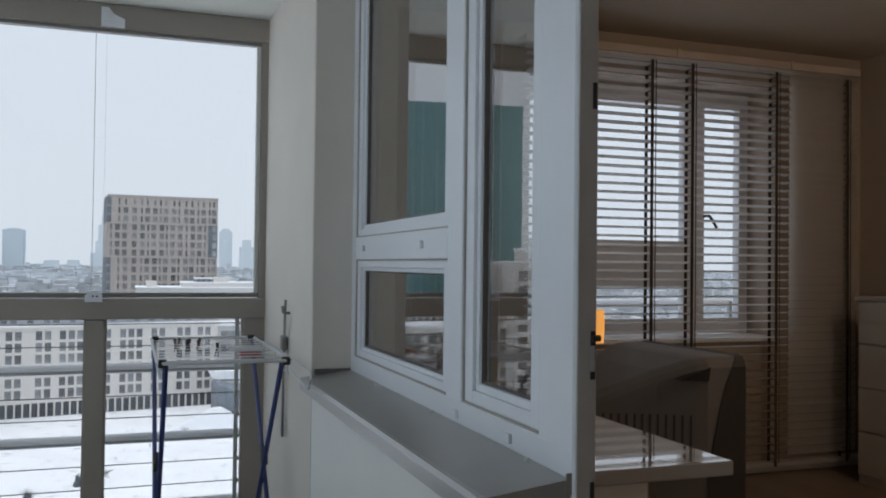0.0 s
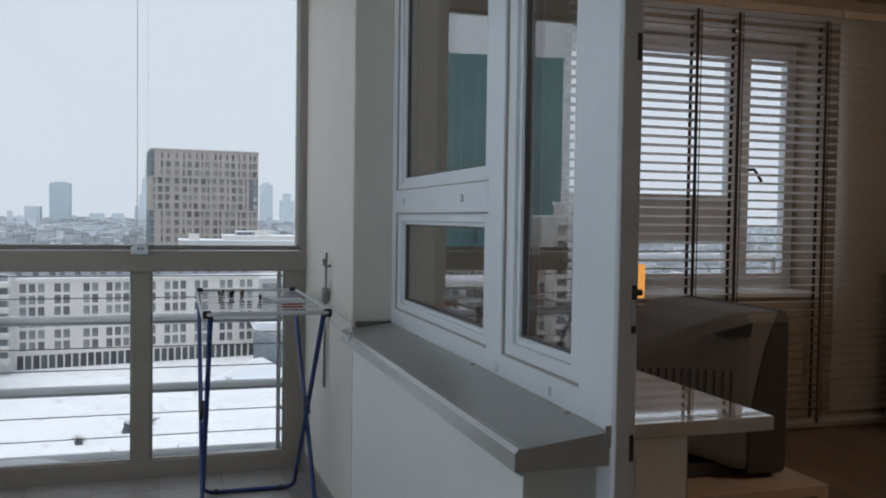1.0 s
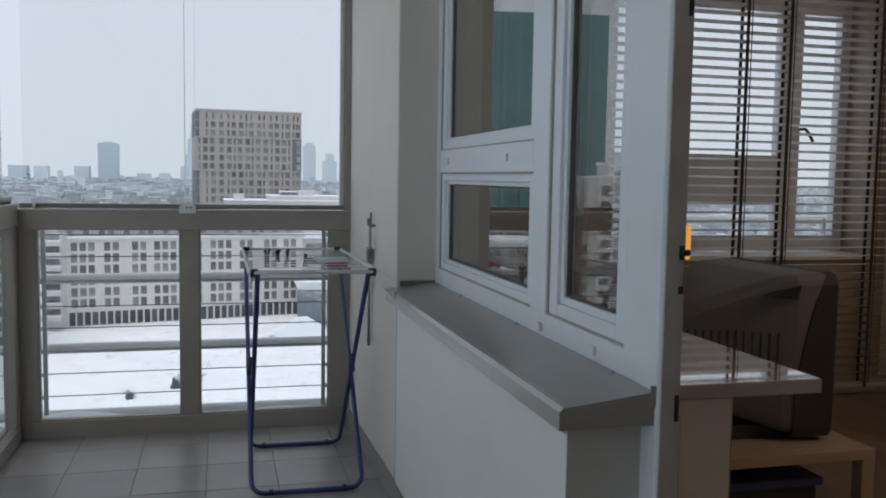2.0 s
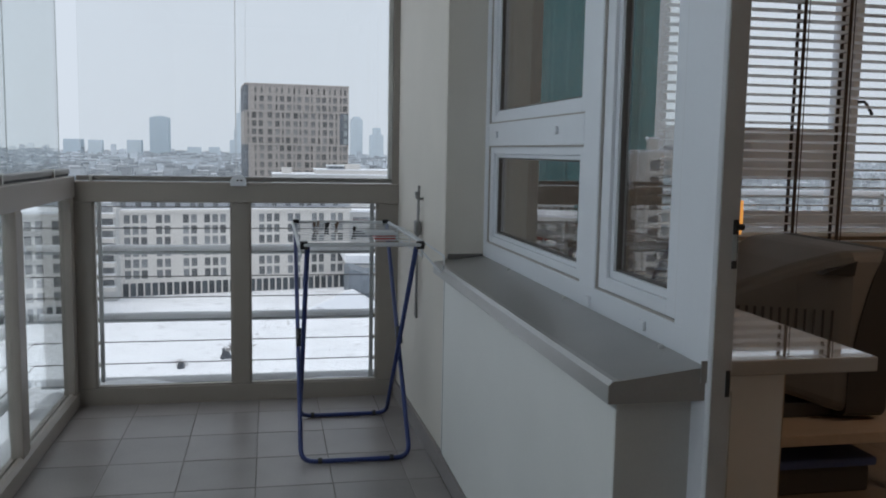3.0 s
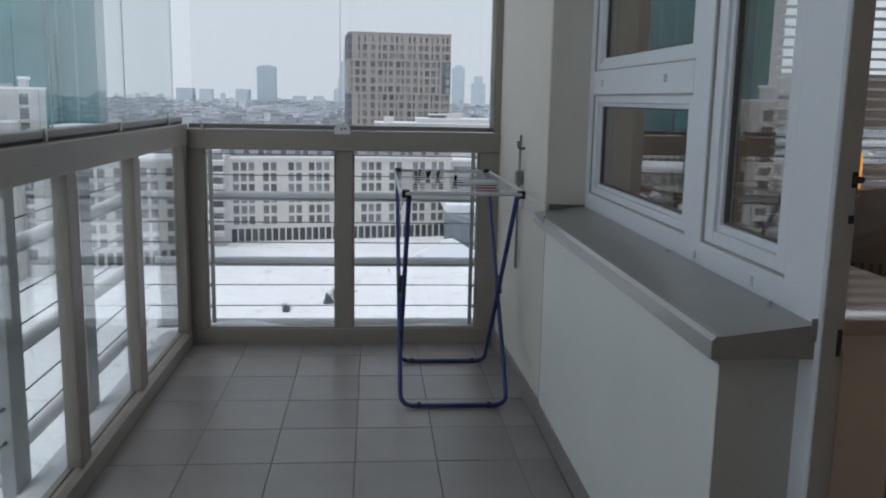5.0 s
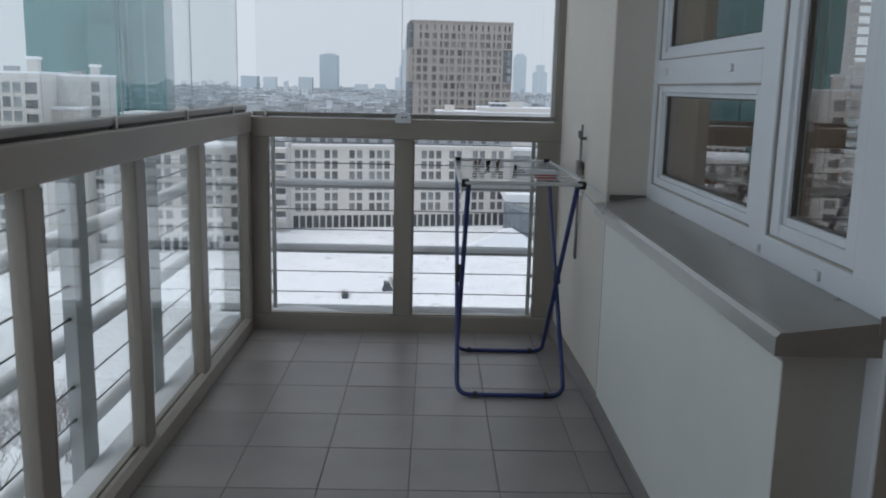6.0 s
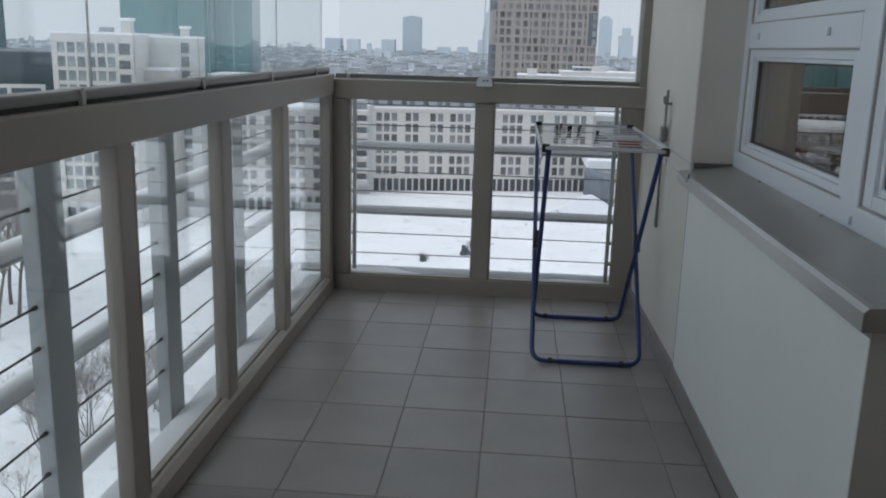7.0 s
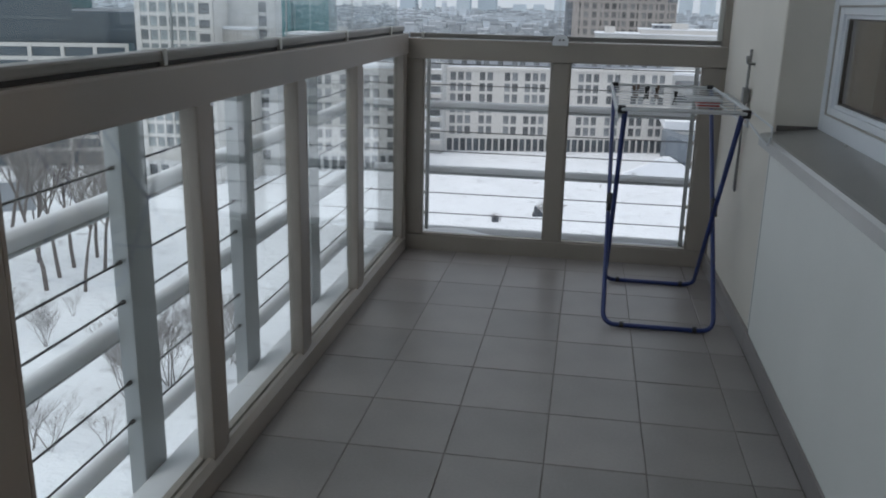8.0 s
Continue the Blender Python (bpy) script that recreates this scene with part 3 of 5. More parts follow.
facade(wc, [(6.3, 7.9)], [(3.2 + 2.6 * i, 5.2 + 2.6 * i) for i in range(12)], 9.6, 0, 34.7, M_WHITE2, G_FAR, 0.4)
part("body", box(0.02, 9.58, 0.65, 5, 0, 34.6), M_WHITE2, wc)
part("roof", box(-0.1, 9.7, -0.1, 5.1, 34.6, 35.0), M_SNOW, wc, "snow-covered flat roof")
chimney = part("chimney", box(5.5, 6.9, 2.9, 4.5, 35.0, 36.4), M_WHITE2, wc)
part("snow", box(5.3, 7.1, 2.8, 5.2, 36.4, 36.9, 0.15), M_SNOW, chimney, "cap of snow")
part("vent", box(2.0, 4.2, 2.5, 4.5, 35.0, 35.6), M_GREYCLAD, wc)
terr = part("terrace", box(0.1, 6.0, -3.6, -0.02, 0, 28.6), M_WHITE, wc)
facade(wc, [(0.5, 1.7), (2.1, 3.3), (4.2, 5.4)], [(4.2 + 2.6 * i, 6.1 + 2.6 * i) for i in range(7)], 6.0, 3.6, 28.6, M_WHITE, G_FAR, 0.4, at=pose(0.05, -4.1, 0))
facade(wc, [(0.4 + 1.4 * i, 1.4 + 1.4 * i) for i in range(4)], [(0.3, 3.1)], 6.0, 0, 3.6, M_WHITE2, G_SHOP, 0.6, at=pose(0.05, -4.1, 0))
for i in range(9):
    part("fin", box(0.3 + 0.66 * i, 0.48 + 0.66 * i, -4.35, -4.1, 23.0, 28.4), M_WHITE, terr)
part("snow", box(0.0, 6.1, -4.4, -0.02, 28.6, 29.1, 0.15), M_SNOW, terr, "snow on the terrace")
wd = thing("apartment_block", "pale block with a snowy roof behind the courtyard", "building", at=pose(-83.5, 235, GZ, 0, 0, 2.0))
facade(wd, [(0.8 + 2.1 * i, 2.1 + 2.1 * i) for i in range(10)], [(4.0 + 2.7 * i, 5.8 + 2.7 * i) for i in range(8)], 22.0, 0, 25.2, M_WHITE2, G_FAR, 0.4)
part("body", box(0.02, 21.98, 0.65, 15, 0, 25.1), M_WHITE2, wd)
part("roof", box(-0.2, 22.2, -0.2, 15, 25.1, 25.7), M_SNOW, wd, "snow-covered flat roof")
part("roof_house", box(13.5, 16.0, 4, 8, 25.7, 27.4), M_WHITE2, wd)
wing2 = thing("apartment_block", "lower white block joining the courtyard with paired windows", "building", at=pose(-60.0, 168, GZ, 0, 0, 20.0))
facade(wing2, [c for i in range(5) for c in ((1.0 + 4.9 * i, 2.3 + 4.9 * i), (2.9 + 4.9 * i, 4.2 + 4.9 * i))], [(4.2 + 2.75 * i, 6.0 + 2.75 * i) for i in range(6)], 25.5, 3.6, 21.4, M_WHITE, G_FAR, 0.4)
part("body", box(0.02, 25.48, 0.65, 18, 0, 21.2), M_WHITE, wing2)
facade(wing2, [(0.5 + 1.7 * i, 1.6 + 1.7 * i) for i in range(14)], [(0.3, 3.1)], 25.5, 0, 3.6, M_WHITE2, G_SHOP, 0.6)
part("roof", box(-0.1, 25.6, -0.1, 18, 21.2, 21.6), M_SNOW, wing2, "snow-covered flat roof")

# teal glass tower
teal = thing("glass_tower", "tall teal glass office tower with paler mullions", "building", at=pose(-151, 330, GZ, 0, 0, 10))
part("shaft", box(0, 34, 0, 30, 0, 101.5), M_TEAL, teal)
part("annex", box(30, 50, -4, 24, 0, 101), M_TEAL2, teal)
part("annex", box(19, 36, -7, 0, 0, 54.5), M_TEAL2, teal)
for i in range(3):
    part("mullion", box(9 * i + 6.2, 9 * i + 6.5, -0.12, 0, 54.5 if i > 1 else 0, 101.4), M_TEAL2, teal)
for i in range(2):
    part("mullion", box(36.5 + 6 * i, 37.2 + 6 * i, -4.2, -4, 0, 100.9), M_MULL, teal)

# dark glass office behind a white banded base
dark = thing("office_building", "dark blue-grey glass office block", "building", at=pose(-137, 163, GZ, 0, 0, 20))
part("shaft", box(0, 30, 0, 22, 14, 68), M_DARKGL, dark)
part("annex", box(30, 44, 0, 20, 14, 31), M_DARKGL, dark)
part("roof", box(30, 44, 0, 20, 31, 31.4), M_GREYCLAD, dark)
for i in range(10):
    part("band", box(-0.1, 30.1, -0.15, 0, 20 + 4.6 * i, 20.5 + 4.6 * i), M_DARKBAND, dark)
dbase = thing("office_building", "low building with white horizontal bands of glazing", "building", at=pose(-134, 151, GZ, 0, 0, 20))
part("body", box(0, 44, 0.5, 11, 0, 24.6), M_DARKGL, dbase)
for i in range(9):
    part("band", box(0, 44, 0, 0.5, 3.0 + 2.65 * i, 3.75 + 2.65 * i), M_WHITE, dbase)
for i in range(8):
    part("pier", box(6.2 * i, 6.2 * i + 0.7, -0.05, 0.5, 0, 24.9), M_WHITE, dbase)


# ---- window between balcony and room ----
M_CREAM = mat("cream_slat_paint", (0.76, 0.74, 0.71), 0.35, 0.0, 0.05, 6, 90, 0.03, objvar=0.05)
cn, cl = M_CREAM.node_tree.nodes, M_CREAM.node_tree.links
thin = cn.new("ShaderNodeBsdfTranslucent")
thin.inputs[0].default_value = (0.88, 0.87, 0.86, 1)
both = cn.new("ShaderNodeMixShader")
both.inputs[0].default_value = 0.8
cl.new(cn["Principled BSDF"].outputs[0], both.inputs[1])
cl.new(thin.outputs[0], both.inputs[2])
cl.new(both.outputs[0], cn["Material Output"].inputs[0])
M_TAPE = mat("dark_brown_ladder_tape", (0.06, 0.045, 0.040), 0.85, 0.0, 0.15, 40, 300, 0.1)
M_LTWOOD = mat("light_pine", (0.40, 0.31, 0.235), 0.5, 0.0, 0.15, 4, 60, 0.05)
M_CHEST = mat("off_white_furniture_paint", (0.44, 0.40, 0.35), 0.5, 0.0, 0.04, 4, 90, 0.02)
M_RAIL = mat("pale_washed_pine", (0.52, 0.44, 0.37), 0.5, 0.0, 0.12, 4, 60, 0.05)
# white top's base colour is darkened so the mirrored blinds stand out
M_DESK = mat("darkened_white_gloss_laminate", (0.42, 0.40, 0.38), 0.04, 0.0, 0.03, 4, 90, 0.0, coat=1.0)
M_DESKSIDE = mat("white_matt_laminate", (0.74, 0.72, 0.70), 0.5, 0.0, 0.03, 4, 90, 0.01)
M_TVSHELL = mat("silver_grey_plastic", (0.165, 0.153, 0.147), 0.5, 0.0, 0.05, 9, 200, 0.05)
M_TVDARK = mat("dark_grey_plastic", (0.042, 0.038, 0.037), 0.5, 0.0, 0.08, 9, 200, 0.05)
M_BLUEBOX = mat("navy_plastic", (0.05, 0.075, 0.20), 0.45, 0.0, 0.1, 9, 200, 0.03)
M_BLUE = mat("blue_lacquered_tube", (0.022, 0.038, 0.15), 0.35, 0.1, 0.12, 12, 200, 0.03)
M_WIRE = mat("white_coated_wire", (0.56, 0.58, 0.60), 0.4, 0.0, 0.05, 12, 200, 0.02)
M_RED = mat("red_plastic", (0.45, 0.05, 0.04), 0.4, 0.0, 0.08, 12, 200, 0.02)
M_BLACKPL = mat("black_plastic", (0.02, 0.02, 0.022), 0.45, 0.0, 0.1, 12, 200, 0.02)
M_PEG = mat("brown_wooden_peg", (0.17, 0.11, 0.08), 0.6, 0.0, 0.15, 12, 200, 0.05)
M_BROWNGREY = mat("brown_grey_strip", (0.40, 0.37, 0.345), 0.6, 0.0, 0.1, 12, 200, 0.03)
M_ROD = mat("weathered_zinc_rod", (0.26, 0.255, 0.25), 0.45, 0.5, 0.2, 15, 200, 0.06)


def ring(y0, y1, z0, z1, w, x0, x1, bevel=0.004, rail=None):
    """A rectangular frame in a wall that runs along y: two stiles w wide and two rails in one mesh."""
    rail = rail or w
    bm = box(x0, x1, y0, y0 + w, z0, z1, bevel)
    box(x0, x1, y1 - w, y1, z0, z1, bevel, bm)
    box(x0 + 0.0005, x1 - 0.0005, y0 + w, y1 - w, z0, z0 + rail, bevel, bm)
    box(x0 + 0.0005, x1 - 0.0005, y0 + w, y1 - w, z1 - rail, z1, bevel, bm)
    return bm


ZT = 2.345
window_1 = thing("window_1", "white plastic window with an upper sash, a low fixed light and a narrow sash", "window", kind="structure")
fb = box(XW, XW + 0.075, 0.985, 1.060, 0.812, ZT, 0.004)
box(XW, XW + 0.075, -0.630, 0.985, 0.812, 0.884, 0.004, fb)
box(XW, XW + 0.075, -0.630, 0.985, ZT - 0.06, ZT, 0.004, fb)
box(XW + 0.001, XW + 0.075, -0.630, -0.572, 0.880, ZT - 0.06, 0.003, fb)
part("window_frame", fb, M_PVC, window_1)
part("joint", box(XW + 0.004, XW + 0.06, -0.6335, -0.6295, 0.812, ZT), M_SEAL_DK, window_1, "dark joint beside the door frame")
part("mullion", box(XW + 0.0005, XW + 0.074, -0.130, -0.020, 0.880, ZT - 0.06, 0.004), M_PVC, window_1)
part("transom", box(XW + 0.0008, XW + 0.074, -0.020, 0.985, 1.243, 1.324, 0.004), M_PVC, window_1)


def light(y0, y1, z0, z1, stile, rail, bead, proud):
    """One glazed light: sash, sloping bead, dark gasket and pane."""
    k = 0.0045
    sash = part("sash", ring(y0 + k, y1 - k, z0 + k, z1 - k, stile - k, XW - proud, XW + 0.06, 0.003, rail - k), M_PVC, window_1)
    # shadow line of the groove, put in as a thin brown-grey ring
    part("gasket", ring(y0, y1, z0, z1, k, XW + 0.004, XW + 0.03, 0), M_BROWNGREY, sash, "brown-grey joint line, the groove's shade round the sash")
    a, b, c, d = y0 + stile, y1 - stile, z0 + rail, z1 - rail
    part("bead", ring(a, b, c, d, bead, XW + 0.018, XW + 0.05, 0.003), M_PVC, sash)
    part("gasket", ring(a + bead, b - bead, c + bead, d - bead, 0.005, XW + 0.026, XW + 0.048, 0), M_SEAL_DK, sash)
    g = bead - 0.008
    part("pane", box(XW + 0.032, XW + 0.046, a + g, b - g, c + g, d - g), G_WIN, sash)


light(-0.020, 0.985, 1.324, 2.285, 0.048, 0.030, 0.015, -0.009)
light(-0.020, 0.985, 0.884, 1.243, 0.048, 0.028, 0.013, -0.009)
light(-0.572, -0.130, 0.884, 2.285, 0.056, 0.036, 0.019, -0.009)
for y, z in ((0.20, 1.284), (0.86, 1.282), (-0.10, 0.850), (-0.43, 0.852)):
    part("drain_cap", box(XW - 0.008, XW + 0.001, y - 0.014, y + 0.014, z - 0.011, z + 0.011, 0.003), M_PVC, window_1)
# brown-grey strip laid over the white jamb's door-side face
part("jamb_strip", box(XW + 0.004, XW + 0.0405, -0.7300, -0.7274, 0.03, ZT - 0.08), M_BROWNGREY, window_1, "brown-grey strip on the jamb's door-side face")

door_frame = thing("door_1", "white plastic frame of the open balcony door with dark keeper plates", "door frame", kind="structure")
part("jamb", profile([(XW - 0.003, -0.6335), (XW - 0.003, -0.722), (XW + 0.002, -0.727), (XW + 0.041, -0.727), (XW + 0.041, -0.6335)], "z", 0.0, ZT), M_PVC, door_frame)
part("jamb", box(XW, XW + 0.078, -1.775, -1.69, 0.0, ZT, 0.004), M_PVC, door_frame)
part("head", box(XW, XW + 0.078, -1.69, -0.728, ZT - 0.08, ZT, 0.004), M_PVC, door_frame)
part("threshold", box(XW - 0.03, XW + 0.10, -1.69, -0.728, 0.0, 0.03, 0.004), M_SILL, door_frame)
kb = box(XW + 0.029, XW + 0.0395, -0.7325, -0.7302, 1.015, 1.105, 0.001)
part("keeper", kb, M_BLACKPL, door_frame, "dark metal latch keeper")
part("keeper_pin", sweep([(XW + 0.031, -0.736, 1.092), (XW + 0.046, -0.736, 1.092)], 0.006, 10), M_BLACKPL, door_frame)
part("keeper_slot", box(XW + 0.028, XW + 0.037, -0.7340, -0.7326, 1.03, 1.078), M_STEEL, door_frame)
for z in (0.80, 1.545):
    part("keeper", box(XW + 0.030, XW + 0.039, -0.7325, -0.7302, z - 0.025, z + 0.025, 0.002), M_BLACKPL, door_frame, "dark metal keeper plate")
part("jamb_strip", box(XW + 0.0412, XW + 0.0432, -0.7270, -0.7200, 0.03, ZT - 0.08), M_ALU_LT, door_frame)

# ---- the room ----
RX1, RY1, RZ = 4.70, 2.15, 2.56
room_floor = thing("floor_room", "brown wooden floorboards", "floor", kind="structure")
part("subfloor", box(1.30, RX1 + 0.2, YB, 2.4, -0.25, -0.012), M_GROUT, room_floor)
ceiling_r = tagged(part("ceiling_room", box(1.0, RX1 + 0.2, YB - 0.2, 2.5, RZ, RZ + 0.2), M_ROOMCEIL), "cream painted room ceiling", "ceiling", kind="structure")
wall_east = tagged(part("wall_east", box(RX1, RX1 + 0.2, YB, 2.5, -0.2, RZ), M_ROOMWALL), "beige painted room wall", "wall", kind="structure")
OX0, OX1, OZ0, OZ1 = 2.385, 4.035, 0.79, 2.33
weB = box(1.30, OX0, RY1, 2.5, -0.2, RZ)
box(OX1, RX1, RY1, 2.5, -0.2, RZ, 0, weB)
box(OX0, OX1, RY1, 2.5, -0.2, OZ0, 0, weB)
box(OX0, OX1, RY1, 2.5, OZ1, RZ, 0, weB)
wall_north = tagged(part("wall_north", weB, M_ROOMWALL), "beige painted wall with a wide window", "wall", kind="structure")
wall_west = tagged(part("wall_west", box(1.3002, 1.31, 1.06, RY1, 0.0, RZ), M_ROOMWALL), "beige painted inner wall", "wall", kind="structure")
part("baseboard", box(OX1 - 0.6, RX1 - 0.002, RY1 - 0.016, RY1 - 0.001, 0.0, 0.075, 0.003), M_DESKSIDE, wall_north)

window_2 = thing("window_2", "white plastic room window with two lights and a dark handle", "window", kind="structure")


def ring_x(x0, x1, z0, z1, w, y0, y1, bevel=0.004):
    bm = box(x0, x0 + w, y0, y1, z0, z1, bevel)
    box(x1 - w, x1, y0, y1, z0, z1, bevel, bm)
    box(x0 + w, x1 - w, y0 + 0.0005, y1 - 0.0005, z0, z0 + w, bevel, bm)
    box(x0 + w, x1 - w, y0 + 0.0005, y1 - 0.0005, z1 - w, z1, bevel, bm)
    return bm


part("window_frame", ring_x(OX0 + 0.001, OX1 - 0.001, OZ0 + 0.03, OZ1 - 0.001, 0.06, 2.40, 2.47), M_PVC, window_2)
part("mullion", box(3.595, 3.655, 2.401, 2.469, OZ0 + 0.09, OZ1 - 0.061, 0.004), M_PVC, window_2)
part("transom", box(OX0 + 0.061, 3.595, 2.399, 2.468, 1.155, 1.345, 0.004), M_PVC, window_2)
for a, b, c, d in ((OX0 + 0.061, 3.595, 1.345, 2.27), (OX0 + 0.061, 3.595, 0.871, 1.155), (3.655, 4.005, 0.871, 2.27)):
    s = part("sash", ring_x(a, b, c, d, 0.045, 2.39, 2.45), M_PVC, window_2)
    part("pane", box(a + 0.04, b - 0.04, 2.42, 2.436, c + 0.04, d - 0.04), G_BALC, s)
part("window_handle", sweep(rounded([(3.70, 2.40, 1.55), (3.70, 2.335, 1.55), (3.745, 2.325, 1.475)], 0.02), 0.009, 8), M_BLACKPL, window_2, "dark lever handle", True)
part("window_sill", box(OX0 + 0.002, OX1 - 0.002, RY1 - 0.025, 2.39, OZ0 + 0.0005, OZ0 + 0.028, 0.004), M_DESKSIDE, window_2)

# blinds on a pine rail
BY = 2.055
rail = thing("blind_rail", "light pine rail above the blinds fixed near the ceiling", "rail")
part("board", box(2.30, 4.575, BY - 0.035, RY1 - 0.001, 2.420, 2.466, 0.006), M_RAIL, rail)
for x in (3.25, 4.05):
    part("bracket", box(x - 0.012, x + 0.012, BY - 0.042, BY - 0.0355, 2.418, 2.470, 0.002), M_RAIL, rail)


def blind(x0, x1, tapes, zlow, label, tilt=-14):
    b = thing("venetian_blind", label, "blind", "blinds at the room window", at=pose(x0, BY, 0))
    w = x1 - x0
    part("head_box", box(0, w, -0.027, 0.027, 2.396, 2.4195, 0.004), M_CREAM, b)
    sb = profile([(-0.0245, 0.0), (-0.012, 0.0032), (0.0, 0.0042), (0.012, 0.0032), (0.0245, 0.0), (0.012, 0.0012), (0.0, 0.0022), (-0.012, 0.0012)], "x", 0.0002, w - 0.0002)
    me = bpy.data.meshes.new("slat")
    sb.to_mesh(me)
    sb.free()
    me.materials.append(M_CREAM)
    n = int((2.384 - zlow) / 0.0485)
    for i in range(n):
        s = new("slat", me)
        s.parent = b
        s.matrix_basis = pose(0, 0, 2.372 - 0.0485 * i, tilt + random.uniform(-1.2, 1.2), 0, 0)
    part("bottom_bar", box(0, w, -0.027, 0.027, zlow, zlow + 0.022, 0.004), M_CREAM, b)
    for x in tapes:
        t = x - x0
        tb = box(t - 0.010, t + 0.010, -0.031, -0.029, zlow, 2.396)
        box(t - 0.010, t + 0.010, 0.029, 0.031, zlow, 2.396, 0, tb)
        for i in range(n):
            box(t - 0.006, t + 0.006, -0.029, 0.029, 2.3655 - 0.0485 * i, 2.3668 - 0.0485 * i, 0, tb)
        part("ladder_tape", tb, M_TAPE, b, "dark woven ladder tape")
        part("cord", sweep([(t + 0.026, -0.026, 2.396), (t + 0.026, -0.026, zlow + 0.02)], 0.003, 6), M_TAPE, b)
    return b


blind(2.32, 3.2168, (2.56, 3.083), 0.06, "cream slatted blind with dark ladder tapes over the window")
blind(3.2172, 4.0598, (3.351, 3.942), 0.06, "cream slatted blind with dark ladder tapes beside the wall")
blind(4.0602, 4.575, (4.478,), 0.06, "closed cream slatted blind hanging in front of the beige wall", -78)

# desk at the window
desk = thing("desk", "white glossy desk with a drawer pedestal under the window", "desk")
part("desktop", box(1.225, 1.785, -0.345, 0.55, 0.705, 0.742, 0.004), M_DESK, desk, "glossy white top, colour darkened for its reflections")
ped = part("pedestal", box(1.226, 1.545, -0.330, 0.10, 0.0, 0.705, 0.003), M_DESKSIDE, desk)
part("edge_strip", box(1.5452, 1.5475, -0.330, -0.313, 0.002, 0.703), M_LTWOOD, ped, "brown cut edge")
part("leg", box(1.366, 1.42, 0.48, 0.54, 0.0, 0.705, 0.003), M_DESKSIDE, desk)

# television on a low pine stand
stand = thing("tv_stand", "low pine stand with square legs under the television", "stand")
part("top", box(1.93, 2.70, 0.50, 1.42, 0.205, 0.245, 0.004), M_LTWOOD, stand)
for x in (1.93, 2.645):
    for y in (0.50, 1.365):
        part("leg", box(x, x + 0.055, y, y + 0.055, 0.0, 0.205, 0.003), M_LTWOOD, stand)

tv = thing("television", "bulky grey tube television seen from behind", "television")
sections = [(2.59, 0.612, 1.318, 0.270, 0.888), (2.42, 0.616, 1.314, 0.280, 0.884), (2.38, 0.630, 1.300, 0.290, 0.878), (2.25, 0.70, 1.23, 0.33, 0.83), (2.05, 0.79, 1.14, 0.37, 0.74), (2.00, 0.82, 1.11, 0.39, 0.71)]


def loft(secs, corner=0.04):
    bm, rings = bmesh.new(), []
    for x, y0, y1, z0, z1 in secs:
        loop = []
        for cy, cz, a0 in ((y1 - corner, z1 - corner, 0), (y0 + corner, z1 - corner, 90), (y0 + corner, z0 + corner, 180), (y1 - corner, z0 + corner, 270)):
            for k in range(4):
                a = radians(a0 + 30 * k)
                loop.append(bm.verts.new((x, cy + corner * math.cos(a), cz + corner * math.sin(a))))
        rings.append(loop)
    for a, b in zip(rings, rings[1:]):
        for k in range(16):
            bm.faces.new((a[k], a[(k + 1) % 16], b[(k + 1) % 16], b[k]))
    bm.faces.new(rings[-1])
    bm.faces.new(rings[0][::-1])
    bmesh.ops.recalc_face_normals(bm, faces=bm.faces)
    return bm


shell = part("back_shell", loft(sections), M_TVSHELL, tv, "silver-grey tapered back")
for i in range(7):
    y = 0.80 + 0.05 * i
    part("vent_slot", box(1.993, 1.999, y, y + 0.018, 0.47, 0.60), M_BLACKPL, shell)
for i in range(12):
    x = 2.06 + 0.027 * i
    yy = 0.79 - (x - 2.05) * 0.45 if x < 2.25 else 0.70 - (x - 2.25) * 0.54
    part("vent_slot", box(x, x + 0.013, yy - 0.004, yy + 0.02, 0.50, 0.665), M_TVDARK, shell)
part("grip", profile([(2.29, 0.803), (2.43, 0.850), (2.42, 0.795)], "y", 0.612, 0.655), M_BLACKPL, shell, "dark recessed grip")
bb = loft([(2.50, 0.609, 1.321, 0.262, 0.8895), (2.585, 0.607, 1.323, 0.258, 0.892), (2.60, 0.622, 1.308, 0.272, 0.878)], 0.042)
for vert in bb.verts:
    if vert.co.x < 2.55:
        vert.co.x = 2.572 - 0.15 * math.sqrt(max(0.0, min(1.0, (0.892 - vert.co.z) / 0.45)))
side_edges = [e for e in bb.edges if abs(e.verts[0].co.x - e.verts[1].co.x) < 0.2 and abs(e.verts[0].co.z - e.verts[1].co.z) > 0.3]
bmesh.ops.subdivide_edges(bb, edges=side_edges, cuts=7, use_grid_fill=True)
for vert in bb.verts:
    if vert.co.x < 2.575:
        vert.co.x = 2.572 - 0.15 * math.sqrt(max(0.0, min(1.0, (0.892 - vert.co.z) / 0.45)))
bez = part("bezel", bb, M_TVDARK, tv, "dark front housing")
part("screen", box(2.5985, 2.606, 0.66, 1.27, 0.36, 0.84, 0.003), M_BLACKPL, bez)
part("foot", box(2.20, 2.55, 0.70, 1.23, 0.2455, 0.30, 0.006), M_TVDARK, tv)

bin_ = thing("storage_box", "navy plastic box with a lid under the stand", "box")
part("body", box(2.02, 2.50, 0.56, 1.0, 0.0, 0.10, 0.012), M_TVDARK, bin_)
part("lid", box(2.00, 2.52, 0.545, 1.015, 0.1005, 0.135, 0.012), M_BLUEBOX, bin_, "navy lid")

